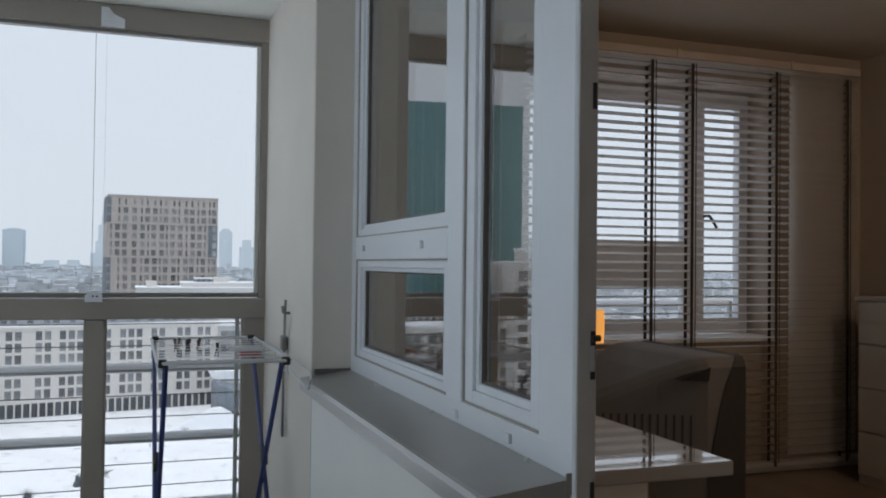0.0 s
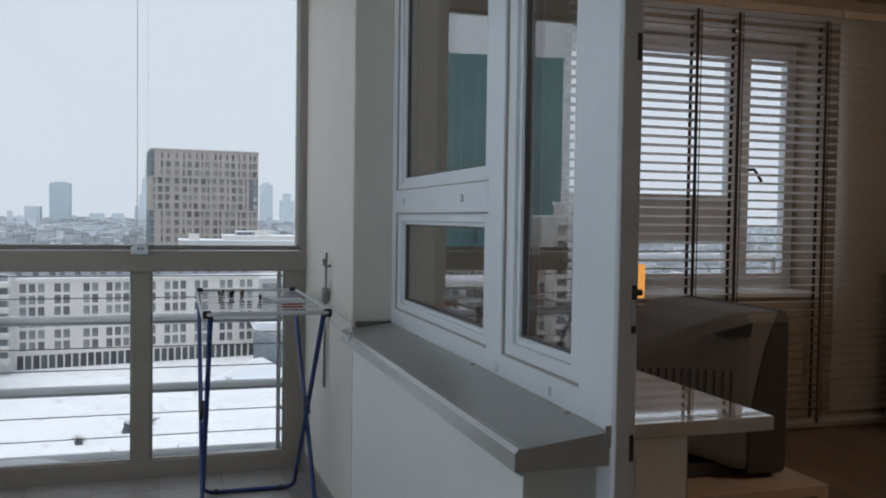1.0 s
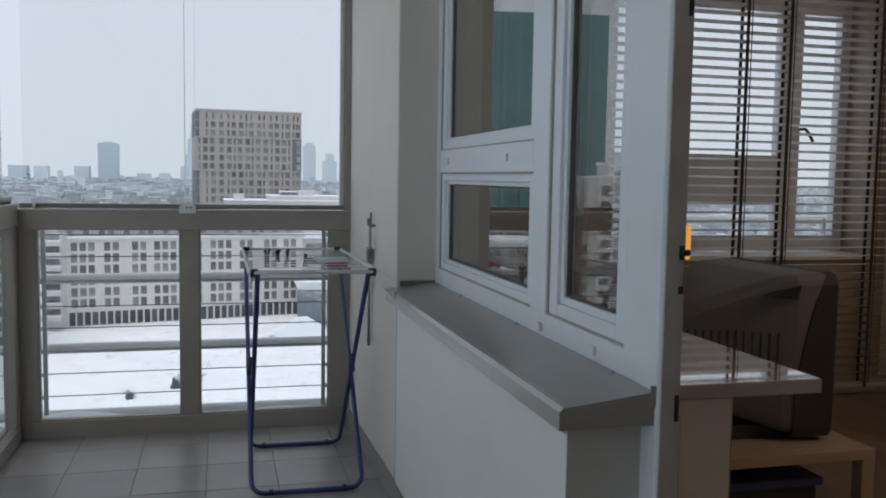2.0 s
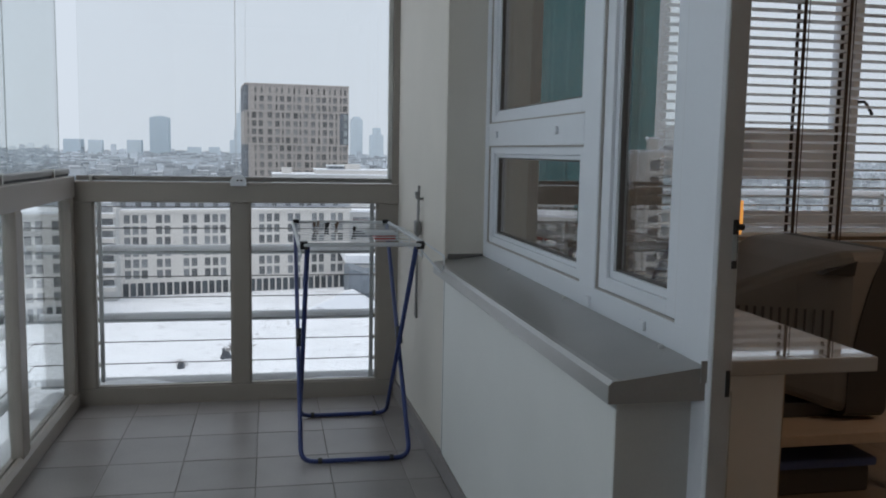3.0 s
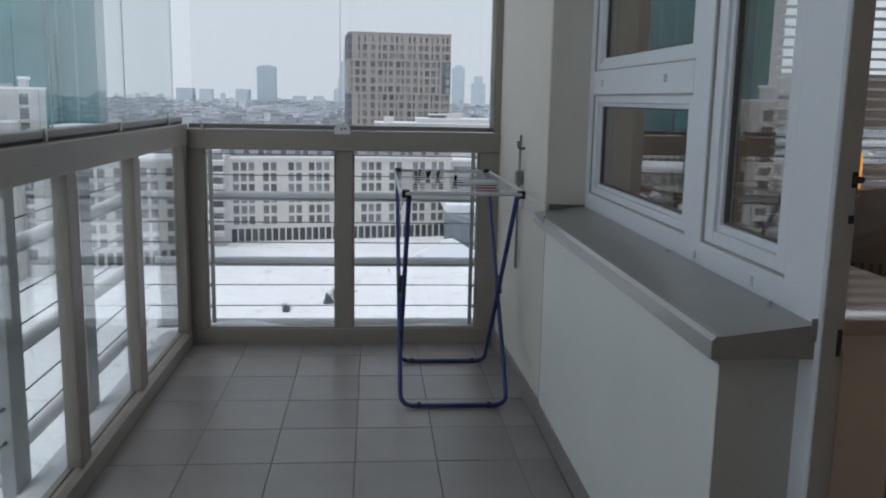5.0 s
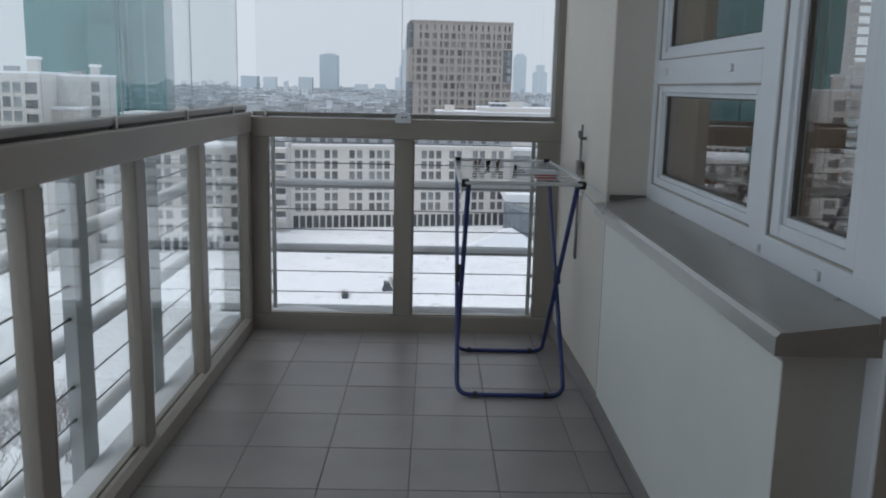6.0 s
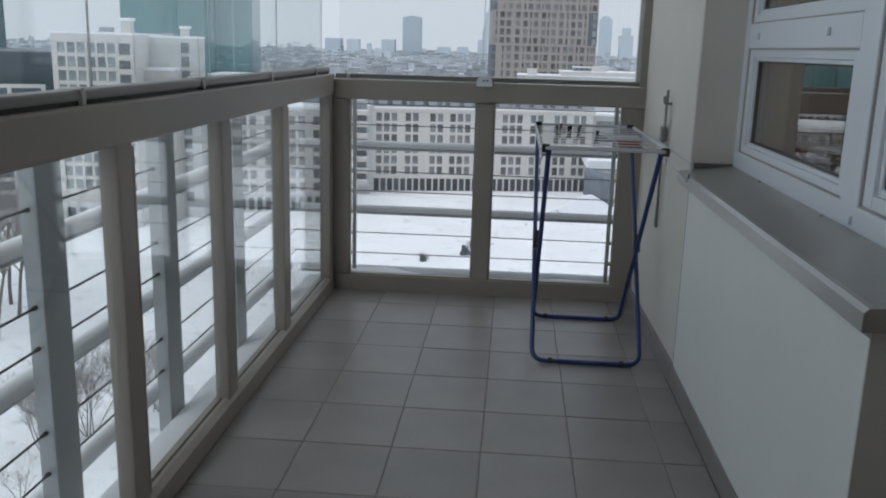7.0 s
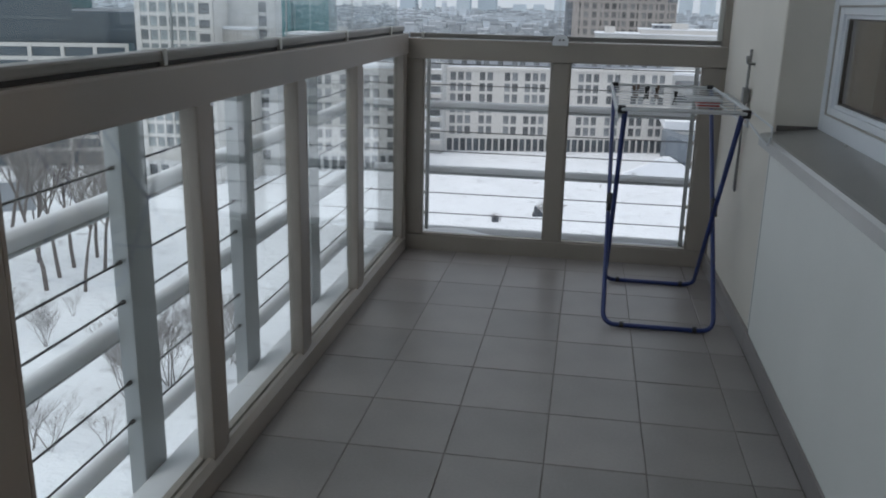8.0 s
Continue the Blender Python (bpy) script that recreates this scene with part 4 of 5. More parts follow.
# lit floor lamp
M_SHADE = bpy.data.materials.new("lit_paper_shade")
M_SHADE.use_nodes = True
sn = M_SHADE.node_tree.nodes
sn["Principled BSDF"].inputs["Base Color"].default_value = (0.75, 0.42, 0.16, 1)
sn["Principled BSDF"].inputs["Roughness"].default_value = 0.8
sn["Principled BSDF"].inputs["Emission Color"].default_value = (1.0, 0.44, 0.10, 1)
sn["Principled BSDF"].inputs["Emission Strength"].default_value = 0.6
lamp = thing("floor_lamp", "lit orange paper floor lamp beside the blinds", "lamp")
part("base", sweep([(2.585, 1.78, 0.0), (2.585, 1.78, 0.02)], 0.11, 24), M_BLACKPL, lamp)
part("pole", sweep([(2.585, 1.78, 0.02), (2.585, 1.78, 0.84)], 0.010, 10), M_BLACKPL, lamp)
part("shade", sweep([(2.585, 1.78, 0.838), (2.585, 1.78, 0.88), (2.585, 1.78, 0.94), (2.585, 1.78, 1.006)], 0.085, 20, radii=[0.050, 0.053, 0.054, 0.052]), M_SHADE, lamp, "glowing orange shade")

# warm ceiling lamp deeper in the room
M_BULB = bpy.data.materials.new("warm_lamp_glass")
M_BULB.use_nodes = True
bn = M_BULB.node_tree.nodes["Principled BSDF"]
bn.inputs["Base Color"].default_value = (0.8, 0.6, 0.4, 1)
bn.inputs["Emission Color"].default_value = (1.0, 0.52, 0.22, 1)
bn.inputs["Emission Strength"].default_value = 5.0
clamp_ = thing("ceiling_lamp", "warm glowing glass ceiling lamp", "lamp")
part("base", sweep([(3.6, -0.6, RZ - 0.001), (3.6, -0.6, RZ - 0.03)], 0.07, 20), M_PVC, clamp_)
part("shade", sweep([(3.6, -0.6, RZ - 0.03), (3.6, -0.6, RZ - 0.07), (3.6, -0.6, RZ - 0.11), (3.6, -0.6, RZ - 0.13)], 0.1, 20, radii=[0.08, 0.12, 0.10, 0.05]), M_BULB, clamp_, "glowing warm glass")
room_glow = bpy.data.lights.new("ceiling_bulb", "POINT")
room_glow.energy, room_glow.color, room_glow.shadow_soft_size = 17.0, (1.0, 0.80, 0.62), 0.12
new("ceiling_bulb", room_glow).matrix_world = pose(3.6, -0.6, RZ - 0.30)

# chest of drawers
chest = thing("chest_of_drawers", "off-white chest of drawers against the beige wall", "chest")
part("body", box(4.325, 4.695, 0.75, 1.78, 0.0, 1.05, 0.003), M_CHEST, chest)
part("top", box(4.30, 4.697, 0.74, 1.79, 1.0505, 1.075, 0.004), M_CHEST, chest)
for i in range(4):
    part("drawer_front", box(4.308, 4.3245, 0.76, 1.77, 0.055 + 0.25 * i, 0.295 + 0.25 * i, 0.004), M_CHEST, chest)

# railing outside the room window
room_railing = thing("balcony_railing", "grey steel railing outside the room window with snow on it", "railing", "outer railings")
for i, z in enumerate((0.35, 0.68, 0.985)):
    tube = part("tube", sweep([(1.5, 2.80, z), (4.9, 2.80, z)], 0.022, 10), M_STEEL, room_railing, smooth=True)
    part("snow", snow_on_bar((1.5, 2.80, z), (4.9, 2.80, z), 0.022, 0.014, 2 + i * 4.3), M_SNOW, tube, "white snow on the tube", True)
for x in (1.7, 2.95, 4.22):
    part("post", box(x - 0.03, x + 0.03, 2.77, 2.80, -0.05, 1.0, 0.003), M_STEEL, room_railing)
tagged(part("ledge_room", box(1.36, 5.0, 2.505, 2.95, -0.3, -0.05), M_SNOW), "snow-covered ledge outside the room window", "ledge", kind="structure")

# ---- drying rack ----
rack = thing("drying_rack", "folding clothes rack with blue crossed legs and a white wire top", "drying rack")
RX0, RX1_, RY0, RYB, RT = 0.437, 0.888, 0.925, 1.945, 0.881
part("top_frame", sweep([Vector(p) for p in ((RX0, RY0 + 0.02, RT), (RX0 + 0.02, RY0, RT), (RX1_ - 0.02, RY0, RT), (RX1_, RY0 + 0.02, RT), (RX1_, RYB - 0.02, RT), (RX1_ - 0.02, RYB, RT), (RX0 + 0.02, RYB, RT), (RX0, RYB - 0.02, RT))], 0.006, 8, True), M_WIRE, rack, "white coated wire frame", True)
for i in range(9):
    y = RY0 + 0.09 + i * (RYB - RY0 - 0.18) / 8
    part("wire", sweep([(RX0, y, RT - 0.002), (RX1_, y, RT - 0.002)], 0.0022, 6), M_WIRE, rack)
for x in (RX0 + 0.006, RX1_ - 0.006):
    part("wire", sweep([(x, RY0 + 0.02, RT - 0.045), (x, RYB - 0.02, RT - 0.045)], 0.003, 6), M_WIRE, rack)
    for y in (RY0 + 0.03, 1.25, 1.6, RYB - 0.03):
        part("strut", sweep([(x, y, RT - 0.045), (x, y, RT)], 0.003, 6), M_WIRE, rack)
part("wing", sweep(rounded([(RX1_ + 0.004, RYB - 0.03, RT - 0.012), (RX1_ + 0.058, RYB - 0.1, RT - 0.02), (RX1_ + 0.060, RY0 - 0.07, RT - 0.035), (RX1_ + 0.045, RY0 - 0.10, RT - 0.095), (RX1_ + 0.012, RY0 + 0.25, RT - 0.03)], 0.035), 0.0035, 8), M_WIRE, rack, "white folded side wing", True)


def leg_frame(ytop, ybot, dx):
    a, b = RX0 + 0.012 + dx, RX1_ - 0.012 - dx
    return sweep(rounded([(a, ytop, RT - 0.012), (a, ybot, 0.0105), (b, ybot, 0.0105), (b, ytop, RT - 0.012)], 0.055), 0.0095, 10)


part("leg_frame", leg_frame(RY0 + 0.03, 1.735, 0.016), M_BLUE, rack, "blue lacquered tube", True)
part("leg_frame", leg_frame(RYB - 0.04, 1.135, 0.0), M_BLUE, rack, "blue lacquered tube", True)
for x in (RX0 + 0.016, RX1_ - 0.016):
    part("joint", sweep([(x, 1.425, 0.405), (x, 1.449, 0.475)], 0.0145, 10), M_BLACKPL, rack, "black plastic leg joint", True)
    for y in (RY0 + 0.012, RYB - 0.02):
        part("corner_cap", box(x - 0.014, x + 0.014, y - 0.012, y + 0.012, RT - 0.016, RT + 0.013, 0.004), M_BLACKPL, rack, "black plastic corner")
for y in (1.135, 1.735):
    for x in (RX0 + 0.085, RX1_ - 0.085):
        part("foot_clip", sweep([(x - 0.008, y, 0.0125), (x + 0.008, y, 0.0125)], 0.0122, 10), M_BLACKPL, rack, "black plastic foot")


def peg(x, y, material, label, tilt):
    p = thing("clothes_peg", label, "peg", "pegs on the rack", at=pose(x, y, RT + 0.012, 0, tilt, random.uniform(-25, 25)) @ Matrix.Scale(0.72, 4))
    for s in (-1, 1):
        part("arm", profile([(s * 0.001, 0.012), (s * 0.008, 0.014), (s * 0.005, -0.02), (s * 0.013, -0.062), (s * 0.007, -0.062), (s * 0.001, -0.018)], "y", -0.005, 0.005), material, p)
    part("spring", sweep([(-0.007, 0, -0.014), (0.007, 0, -0.014)], 0.004, 8), M_STEEL, p)


for x, y, m, lab in ((0.525, 1.66, M_PEG, "brown wooden clothes peg"), (0.545, 1.72, M_PEG, "brown wooden clothes peg"), (0.572, 1.62, M_BLACKPL, "black plastic clothes peg"), (0.584, 1.66, M_BLACKPL, "black plastic clothes peg"), (0.615, 1.60, M_PEG, "brown wooden clothes peg"), (0.628, 1.70, M_PEG, "brown wooden clothes peg"), (0.680, 1.45, M_BLACKPL, "black plastic clothes peg")):
    peg(x, y, m, lab, random.uniform(-10, 10))
basket = thing("peg_basket", "small red and white peg tray on the rack", "basket")
part("tray", box(0.775, 0.862, 1.50, 1.62, RT - 0.046, RT - 0.020, 0.008), M_RED, basket, "red plastic")
part("rim", box(0.735, 0.869, 1.48, 1.667, RT - 0.0198, RT - 0.010, 0.003), M_WIRE, basket, "white plastic rim")

# rod hanging on the wall
rod = thing("crank_rod", "thin grey metal rod with a clamp hanging on the wall", "rod")
part("rod", sweep([(0.955, 1.50, 0.50), (0.953, 1.49, 0.75), (0.950, 1.455, 0.98), (0.952, 1.452, 1.075)], 0.0055, 8), M_ROD, rod, "grey rod", True)
part("rod", sweep([(0.956, 1.53, 0.505), (0.955, 1.50, 0.80), (0.948, 1.43, 0.985)], 0.0042, 8), M_ROD, rod, "grey rod", True)
part("clamp", box(0.940, 0.962, 1.455, 1.505, 0.865, 0.925, 0.005), M_ROD, rod)
part("hook", sweep(rounded([(0.968, 1.44, 1.02), (0.940, 1.44, 1.02), (0.938, 1.44, 1.05)], 0.01), 0.006, 8), M_ROD, rod, "", True)


# ---- bare trees ----
M_BARK = mat("dark_bare_bark", (0.17, 0.148, 0.138), 0.9, 0.0, 0.25, 2, 20, 0.1)
M_TWIG = mat("grey_brown_twigs", (0.24, 0.222, 0.215), 0.9, 0.0, 0.25, 2, 20, 0.0)


def tree_meshes(seed, height, spread, twigs, stems=1):
    rnd = random.Random(seed)
    big, small = bmesh.new(), bmesh.new()

    def grow(p, d, length, r, depth):
        pts, rad = [p], [r]
        for i in range(4):
            d = (d + Vector((rnd.uniform(-1, 1), rnd.uniform(-1, 1), rnd.uniform(-0.4, 0.7))) * 0.13).normalized()
            p = p + d * length / 4
            pts.append(p)
            rad.append(r * (1 - 0.13 * (i + 1)))
        sweep(pts, r, 6 if depth == 0 else (4 if depth == 1 else 3), bm=big if depth < 2 else small, radii=rad)
        if depth == 4:
            return
        for k in range((6, 6, 5, twigs)[depth]):
            u = rnd.uniform(0.35 if depth == 0 else 0.2, 1.0)
            i = min(3, int(u * 4))
            q = pts[i].lerp(pts[i + 1], u * 4 - i)
            side = Vector((rnd.uniform(-1, 1), rnd.uniform(-1, 1), rnd.uniform(-0.1, 0.5))).normalized()
            nd = (d * (1.0 - spread) + side * spread + Vector((0, 0, 0.25))).normalized()
            grow(q, nd, length * rnd.uniform(0.48, 0.68), max(0.013, r * 0.52 * (1 - 0.4 * u)), depth + 1)

    lean = 0.1 if stems == 1 else 0.55
    for s in range(stems):
        first = Vector((rnd.uniform(-0.4, 0.4), rnd.uniform(-0.4, 0.4), -0.1)) if stems > 1 else Vector((0, 0, -0.1))
        grow(first, Vector((rnd.uniform(-lean, lean), rnd.uniform(-lean, lean), 1)).normalized(), height * 0.5, height * 0.0125 / math.sqrt(stems), 0 if stems == 1 else 1)
    out = []
    for bm, nm, m in ((big, "trunk", M_BARK), (small, "crown", M_TWIG)):
        me = bpy.data.meshes.new(nm)
        bm.to_mesh(me)
        bm.free()
        me.materials.append(m)
        out.append(me)
    return out


KINDS = [tree_meshes(3, 20, 0.45, 4), tree_meshes(11, 18, 0.55, 4), tree_meshes(21, 12, 0.55, 5, 6), tree_meshes(33, 10, 0.65, 2, 3)]


def tree(kind, x, y, s, turn):
    t = thing("bare_tree", ("tall bare winter tree with dark trunk on snow", "bare spreading winter tree on snow", "many-stemmed twiggy bare bush on snow", "sparse bare sapling with a few crooked stems")[kind], "tree", "bare trees", at=pose(x, y, GZ, 0, 0, turn) @ Matrix.Scale(s, 4))
    mesh_part("trunk", KINDS[kind][0], None, t)
    mesh_part("crown", KINDS[kind][1], None, t, "fine grey-brown twigs")


for k, x, y, s, r in ((0, -62.3, 87.9, 1.15, 0), (0, -63.7, 92.8, 1.1, 80), (1, -64.4, 97.1, 1.2, 160), (0, -57.7, 88.6, 0.95, 220), (1, -73, 92, 1.15, 300), (0, -70, 84, 1.05, 30), (1, -64, 102, 1.2, 120), (0, -78, 104, 1.2, 200), (1, -84, 100, 1.1, 10), (0, -76, 88, 1.0, 250), (1, -60, 97, 1.15, 15), (1, -70, 98, 1.2, 95), (0, -82, 92, 1.1, 130), (3, -40.7, 53, 0.65, 0), (3, -39.2, 52.8, 0.65, 50), (3, -35.3, 54.5, 0.5, 120), (2, -38, 63, 0.8, 100), (2, -35.5, 66, 0.95, 40), (2, -33.5, 69, 0.85, 140), (2, -37, 64, 0.8, 260), (2, -32.0, 72, 0.8, 190), (3, -44.5, 59, 0.5, 20), (2, -46, 57, 0.4, 220), (2, -52, 72, 0.5, 15), (1, -88, 112, 0.9, 70), (0, -92, 110, 0.9, 77), (2, -58, 74, 0.6, 200), (3, -54.4, 80.7, 0.4, 310), (2, -63.8, 79.7, 0.5, 30)):
    tree(k, x, y, s, r)

# dry stalks poking through the snow
rt = random.Random(9)
stalks = bmesh.new()
for i in range(95):
    cx, cy = rt.uniform(-75, 15), rt.uniform(48, 185)
    if cx < -cy * 0.75 or rt.random() < 0.35 + 0.35 * noise.noise((cx * 0.06, cy * 0.06, 2.0)):
        continue
    for k in range(rt.randint(2, 7)):
        px, py = cx + rt.gauss(0, 0.9), cy + rt.gauss(0, 0.9)
        hh = rt.uniform(0.25, 0.9)
        sweep([(px, py, GZ - 0.1), (px + rt.uniform(-0.3, 0.3), py + rt.uniform(-0.3, 0.3), GZ + hh)], 0.04, 3, bm=stalks, radii=[0.05, 0.015])
tagged(part("dry_grass", stalks, M_TWIG), "dry stalks poking through the snow", "grass", kind="stuff")

# shrubs and a sign on the snow
for i, (x, y, s) in enumerate(((-13.6, 136, 0.20), (-12.9, 136.5, 0.14), (-6.6, 143.5, 0.22), (-5.9, 143.6, 0.26), (-3.2, 147, 0.16), (10.5, 178, 0.22), (-26, 96, 0.2))):
    t = thing("shrub", "small dark leafless shrub half buried in snow", "shrub", "shrubs on the snow", at=pose(x, y, GZ - 0.4, 0, 0, 40 * i) @ Matrix.Scale(s, 4))
    mesh_part("stem", KINDS[2][0], None, t)
    mesh_part("twigs", KINDS[2][1], None, t)
M_TARP = mat("dark_blue_grey_sheet", (0.075, 0.085, 0.10), 0.7, 0.0, 0.3, 1.2, 8, 0.3, depth=0.1)


def heap(x, y, w, h, seed, label):
    """A crumpled sheet lying half in the snow."""
    bm = bmesh.new()
    bmesh.ops.create_icosphere(bm, subdivisions=3, radius=1.0)
    for v in bm.verts:
        k = 1.0 + 0.55 * noise.noise((v.co.x * 1.6 + seed, v.co.y * 1.6, v.co.z * 1.6))
        v.co = Vector((v.co.x * w * 0.5 * k, v.co.y * w * 0.4 * k, max(-0.1, v.co.z * k) * h))
    t = thing("tarpaulin", label, "sheet", "litter on the snow", at=pose(x, y, GZ))
    part("sheet", bm, M_TARP, t)
    return t


heap(-6.9, 141.6, 1.7, 1.5, 1.7, "dark crumpled sheet lying on the snow")
heap(-13.4, 135.8, 1.3, 0.9, 6.1, "small grey crumpled sheet half buried in snow")
heap(21.0, 184.0, 0.9, 0.7, 3.3, "small dark bundle lying on the snow")
branch = thing("branch", "broken bare branch lying on the snow", "branch", at=pose(-5.6, 142.2, GZ))
part("limb", sweep([(0, 0, 0.2), (1.3, 0.3, 0.9), (2.6, 0.8, 1.5), (3.6, 1.4, 1.75)], 0.1, 6, radii=[0.15, 0.13, 0.10, 0.05]), M_BARK, branch)
part("twig", sweep([(1.6, 0.4, 1.05), (2.4, 0.3, 1.05), (3.0, 0.2, 0.8)], 0.06, 5, radii=[0.08, 0.06, 0.03]), M_BARK, branch)
board = thing("notice_board", "dark notice board on two posts in the snow", "sign", at=pose(-83, 112, GZ, 0, 0, 30))
part("panel", box(-3, 3, -0.1, 0.1, 3.0, 7.4, 0.03), M_GREYCLAD, board)
for x in (-2.5, 2.5):
    part("post", box(x - 0.12, x + 0.12, 0.1, 0.3, 0, 7.2), M_BARK, board)

# low hall with a curved snowy roof at the edge of the court
M_HALL = mat("slate_grey_sheeting", (0.165, 0.19, 0.22), 0.6, 0.0, 0.1, 0.2, 2.0, 0.0)
hall = thing("low_hall", "low grey hall with a curved eave, pale slats and drifted snow", "building", at=pose(16.8, 186, GZ))
part("body", profile([(0.3, 0), (0.3, 7.8), (0.8, 8.4), (1.8, 8.3), (4.6, 7.2), (26, 7.0), (26, 0)], "y", 0, 12), M_HALL, hall)
part("roof", box(0.8, 26, 12.05, 30, 8.2, 10.0), M_SNOW, hall, "snow-covered roof")
part("snow_bank", profile([(-9, 0), (-4.0, 2.2), (-0.6, 4.0), (1.2, 4.2), (3.0, 3.2), (5.4, 1.7), (9, 0.6), (13, 0)], "y", -2.4, -0.35), M_SNOW, hall, "drifted snow against the wall")
for i in range(12):
    part("slat", box(5.4 + 0.42 * i, 5.62 + 0.42 * i, -0.3, 0.0, 1.5, 7.4), M_WHITE2, hall)
end_block = thing("office_building", "pale building closing the courtyard", "building", at=pose(20.5, 235, GZ))
part("body", box(0, 60, 0, 20, 0, 17.5), M_WHITE2, end_block)
part("roof", box(-0.3, 60.3, -0.3, 20.3, 17.5, 18.1), M_SNOW, end_block, "snow-covered roof")
for i in range(4):
    part("window", box(2, 58, -0.05, 0.0, 3 + 3.8 * i, 4.8 + 3.8 * i), G_FAR, end_block)

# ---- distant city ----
# haze is put into the base colours: farther blocks are paler and bluer
M_HAZE1 = mat("hazed_grey_roofscape", (0.42, 0.445, 0.47), 0.95, 0.0, 0.16, 0.05, 0.4, 0.0, island=0.22)
M_HAZE4 = mat("hazed_pale_roofscape", (0.52, 0.56, 0.60), 0.95, 0.0, 0.12, 0.05, 0.4, 0.0, island=0.18)
M_HAZE5 = mat("hazed_slate_roofs", (0.34, 0.365, 0.39), 0.9, 0.0, 0.16, 0.05, 0.4, 0.0, island=0.3)
M_HAZE2 = mat("hazed_pale_tower", (0.60, 0.665, 0.71), 0.9, 0.0, 0.07, 0.01, 0.1, 0.0)
M_HAZE3 = mat("hazed_slate_tower", (0.50, 0.575, 0.63), 0.9, 0.0, 0.07, 0.01, 0.1, 0.0)
rc = random.Random(5)


def joined_boxes(name, boxes, material):
    """Many upright blocks in one mesh; each block is six numbers x0, x1, y0, y1, z0, z1."""
    verts, faces = [], []
    for x0, x1, y0, y1, z0, z1 in boxes:
        n = len(verts)
        verts += [(x0, y0, z0), (x1, y0, z0), (x1, y1, z0), (x0, y1, z0), (x0, y0, z1), (x1, y0, z1), (x1, y1, z1), (x0, y1, z1)]
        faces += [(n, n + 1, n + 5, n + 4), (n + 1, n + 2, n + 6, n + 5), (n + 2, n + 3, n + 7, n + 6), (n + 3, n, n + 4, n + 7), (n + 4, n + 5, n + 6, n + 7)]
    me = bpy.data.meshes.new(name)
    me.from_pydata(verts, [], faces)
    return mesh_part(name, me, material)


near_city, far_city, snow_tops, dark_tops = [], [], [], []
for i in range(6500):
    d = 310 + 2300 * rc.random() ** 1.25
    a = radians(rc.uniform(-50, 42))
    x, y = d * math.tan(a) * 0.9, d
    if -40 < x < 60 and d < 345 or (-170 < x < -80 and d < 380):
        continue
    grow = 0.55 + d / 1800
    w, l = rc.uniform(4, 14) * grow, rc.uniform(5, 12) * grow
    h = rc.uniform(5, 15) + d / 260
    if rc.random() < 0.05 and d > 1500:
        h, w = h + rc.uniform(4, 17), w * 0.6
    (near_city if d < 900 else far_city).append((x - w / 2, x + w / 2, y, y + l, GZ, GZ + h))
    kind = rc.random()
    if kind < 0.22:
        snow_tops.append((x - w / 2 + 0.2, x + w / 2 - 0.2, y + 0.3, y + l, GZ + h, GZ + h + 0.35))
    elif kind < 0.85:
        dark_tops.append((x - w * 0.48, x + w * 0.46, y + 0.2, y + l * 0.9, GZ + h, GZ + h + rc.uniform(0.4, 2.2)))
    if rc.random() < 0.5:
        q = x + rc.uniform(-0.35, 0.3) * w
        dark_tops.append((q, q + w * rc.uniform(0.05, 0.16), y + 1, y + l * 0.4, GZ + h, GZ + h + rc.uniform(1.2, 3.5)))
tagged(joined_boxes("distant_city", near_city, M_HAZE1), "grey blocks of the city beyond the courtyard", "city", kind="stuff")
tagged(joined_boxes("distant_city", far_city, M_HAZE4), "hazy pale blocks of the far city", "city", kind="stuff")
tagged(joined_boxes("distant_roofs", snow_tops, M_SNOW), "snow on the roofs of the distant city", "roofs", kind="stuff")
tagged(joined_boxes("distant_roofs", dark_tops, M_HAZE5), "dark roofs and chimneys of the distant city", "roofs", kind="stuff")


def far_tower(x, y, w, top, m, label, step=0.0, spire=0.0):
    t = thing("distant_tower", label, "tower", "towers on the skyline", at=pose(x, y, GZ))
    part("shaft", box(-w / 2, w / 2, 0, w, 0, top - GZ), m, t)
    if step:
        part("crown", box(-w * 0.3, w * 0.3, w * 0.2, w * 0.8, top - GZ, top - GZ + step), m, t)
    if spire:
        part("spire", sweep([(0, w / 2, top - GZ), (0, w / 2, top - GZ + step + spire)], 1, 8, radii=[w * 0.16, 0.4]), m, t)


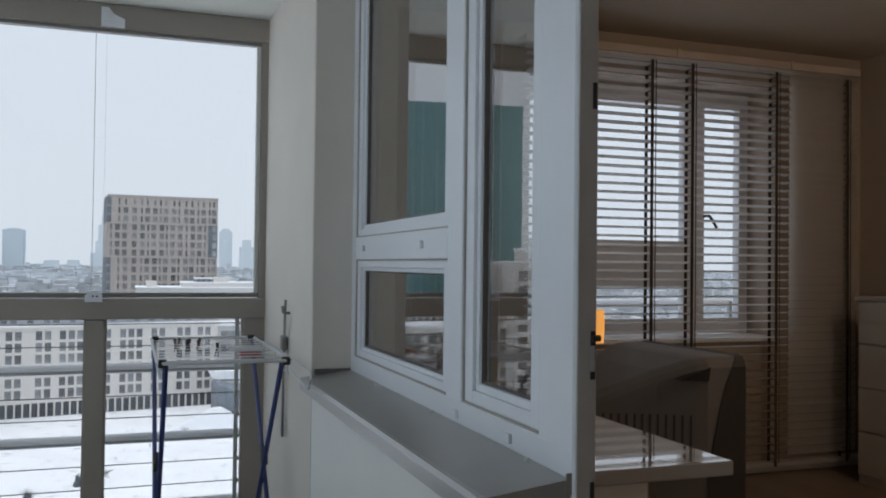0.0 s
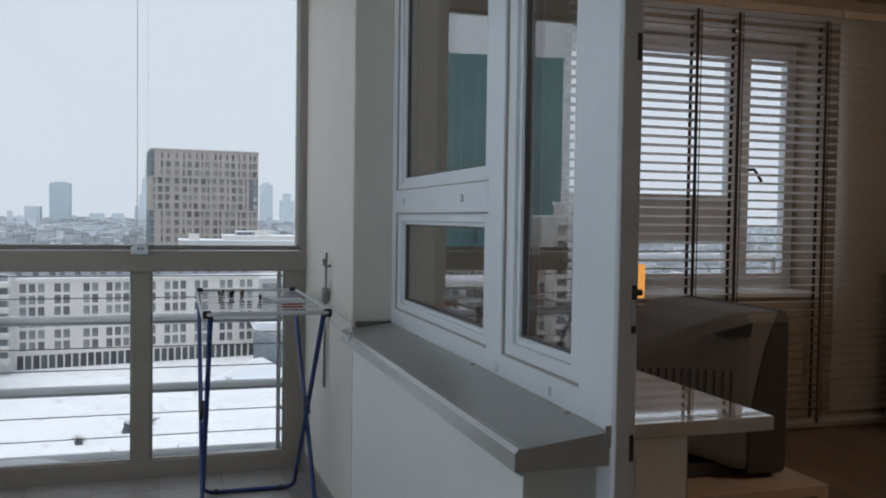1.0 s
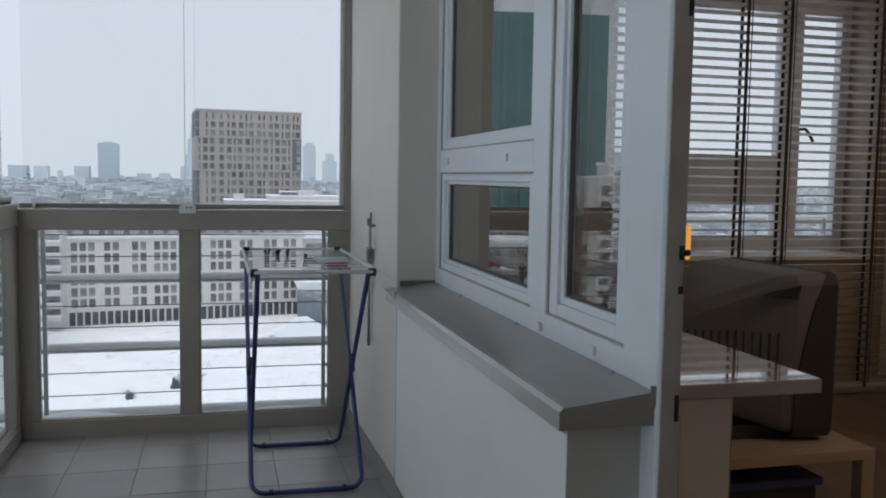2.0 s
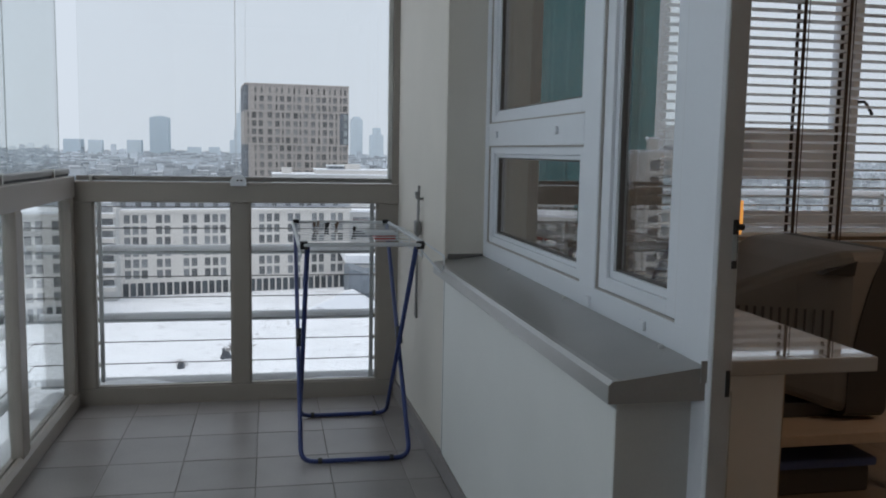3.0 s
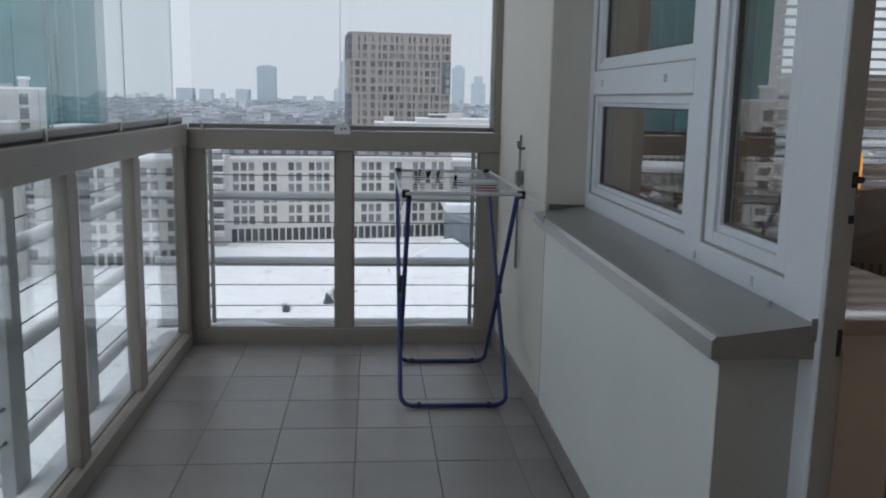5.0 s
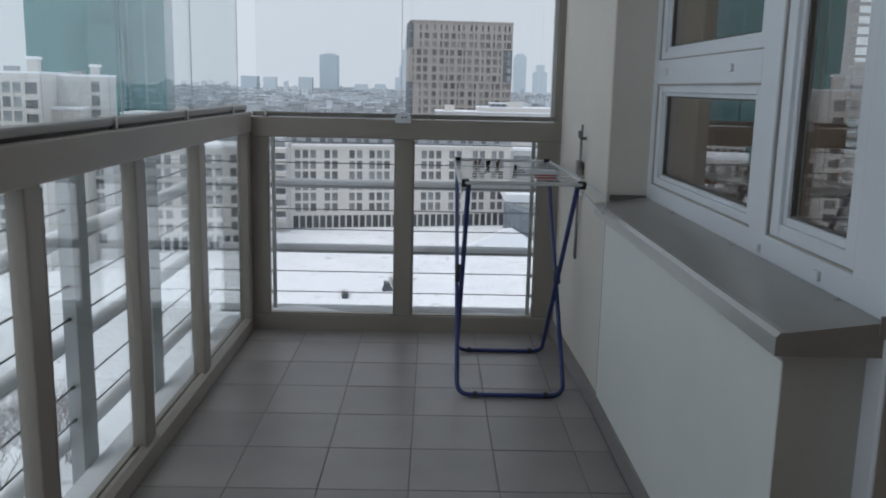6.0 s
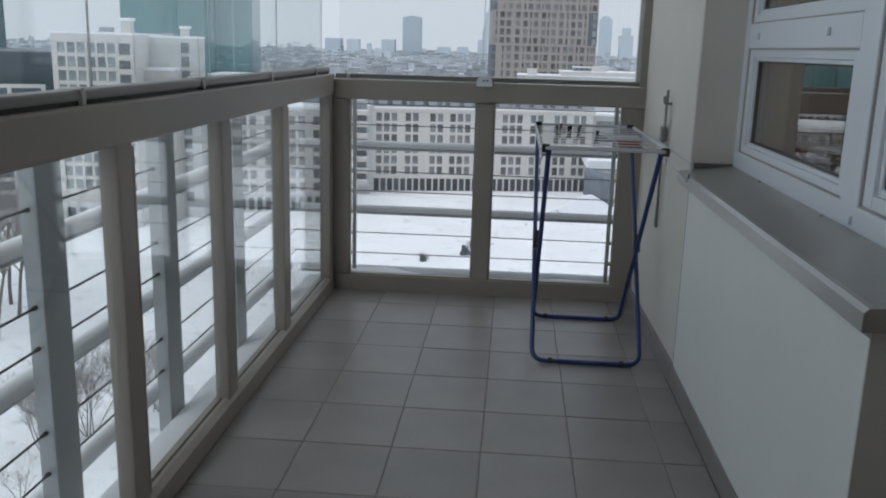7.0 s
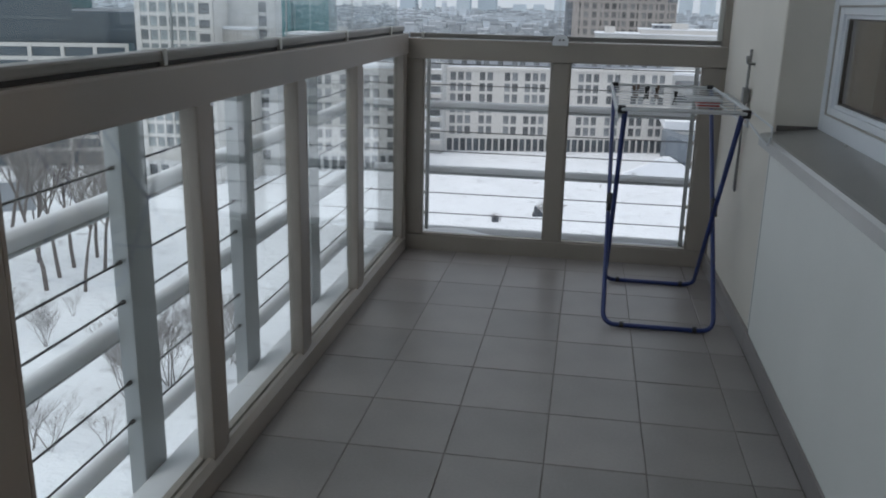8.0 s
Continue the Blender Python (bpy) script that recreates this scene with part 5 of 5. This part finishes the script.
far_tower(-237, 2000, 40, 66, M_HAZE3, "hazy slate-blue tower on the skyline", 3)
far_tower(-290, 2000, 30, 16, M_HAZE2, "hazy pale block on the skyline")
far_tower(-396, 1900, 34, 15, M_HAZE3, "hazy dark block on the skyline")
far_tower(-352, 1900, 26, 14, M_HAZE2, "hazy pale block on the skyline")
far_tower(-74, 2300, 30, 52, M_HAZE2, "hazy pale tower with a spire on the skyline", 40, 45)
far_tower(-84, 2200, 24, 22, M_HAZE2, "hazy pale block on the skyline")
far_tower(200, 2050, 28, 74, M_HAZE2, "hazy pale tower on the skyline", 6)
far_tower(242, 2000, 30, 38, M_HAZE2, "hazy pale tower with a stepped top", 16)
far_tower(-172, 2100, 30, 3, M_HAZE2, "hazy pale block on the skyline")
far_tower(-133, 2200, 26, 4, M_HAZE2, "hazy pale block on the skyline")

# ---- pieces of the floors ----
for k in range(24):
    x = 1.312 + k * 0.1405
    cut = YB + 0.6 + (k * 0.77) % 2.6
    for a, b in ((YB + 0.002, cut - 0.001), (cut + 0.001, RY1 - 0.002)):
        part("board", box(x, min(x + 0.139, RX1 - 0.002), a, b, -0.012, 0.0), M_PARQUET, room_floor)
tile_mesh = {}
for i in range(-2, 4):
    for j in range(-11, 7):
        x0, x1 = max(i * TX + 0.0016, XL + 0.006), min((i + 1) * TX - 0.0016, XR - 0.018)
        y0, y1 = max(j * TY + 0.0018, YB + 0.002), min((j + 1) * TY - 0.0018, YE - 0.002)
        k = (round(x1 - x0, 3), round(y1 - y0, 3))
        if min(k) < 0.01:
            continue
        if k not in tile_mesh:
            tb = box(-k[0] / 2, k[0] / 2, -k[1] / 2, k[1] / 2, -0.0078, 0.0, 0.0)
            bmesh.ops.bevel(tb, geom=[e for e in tb.edges if all(v.co.z > -0.001 for v in e.verts)], offset=0.0014, segments=1, affect="EDGES")
            me = bpy.data.meshes.new("tile")
            tb.to_mesh(me)
            tb.free()
            me.materials.append(M_TILE)
            tile_mesh[k] = me
        t = new("tile", tile_mesh[k])
        t.parent = floor
        t.matrix_basis = pose((x0 + x1) / 2, (y0 + y1) / 2, random.uniform(-0.0006, 0.0006), random.uniform(-0.1, 0.1), random.uniform(-0.1, 0.1), 0)
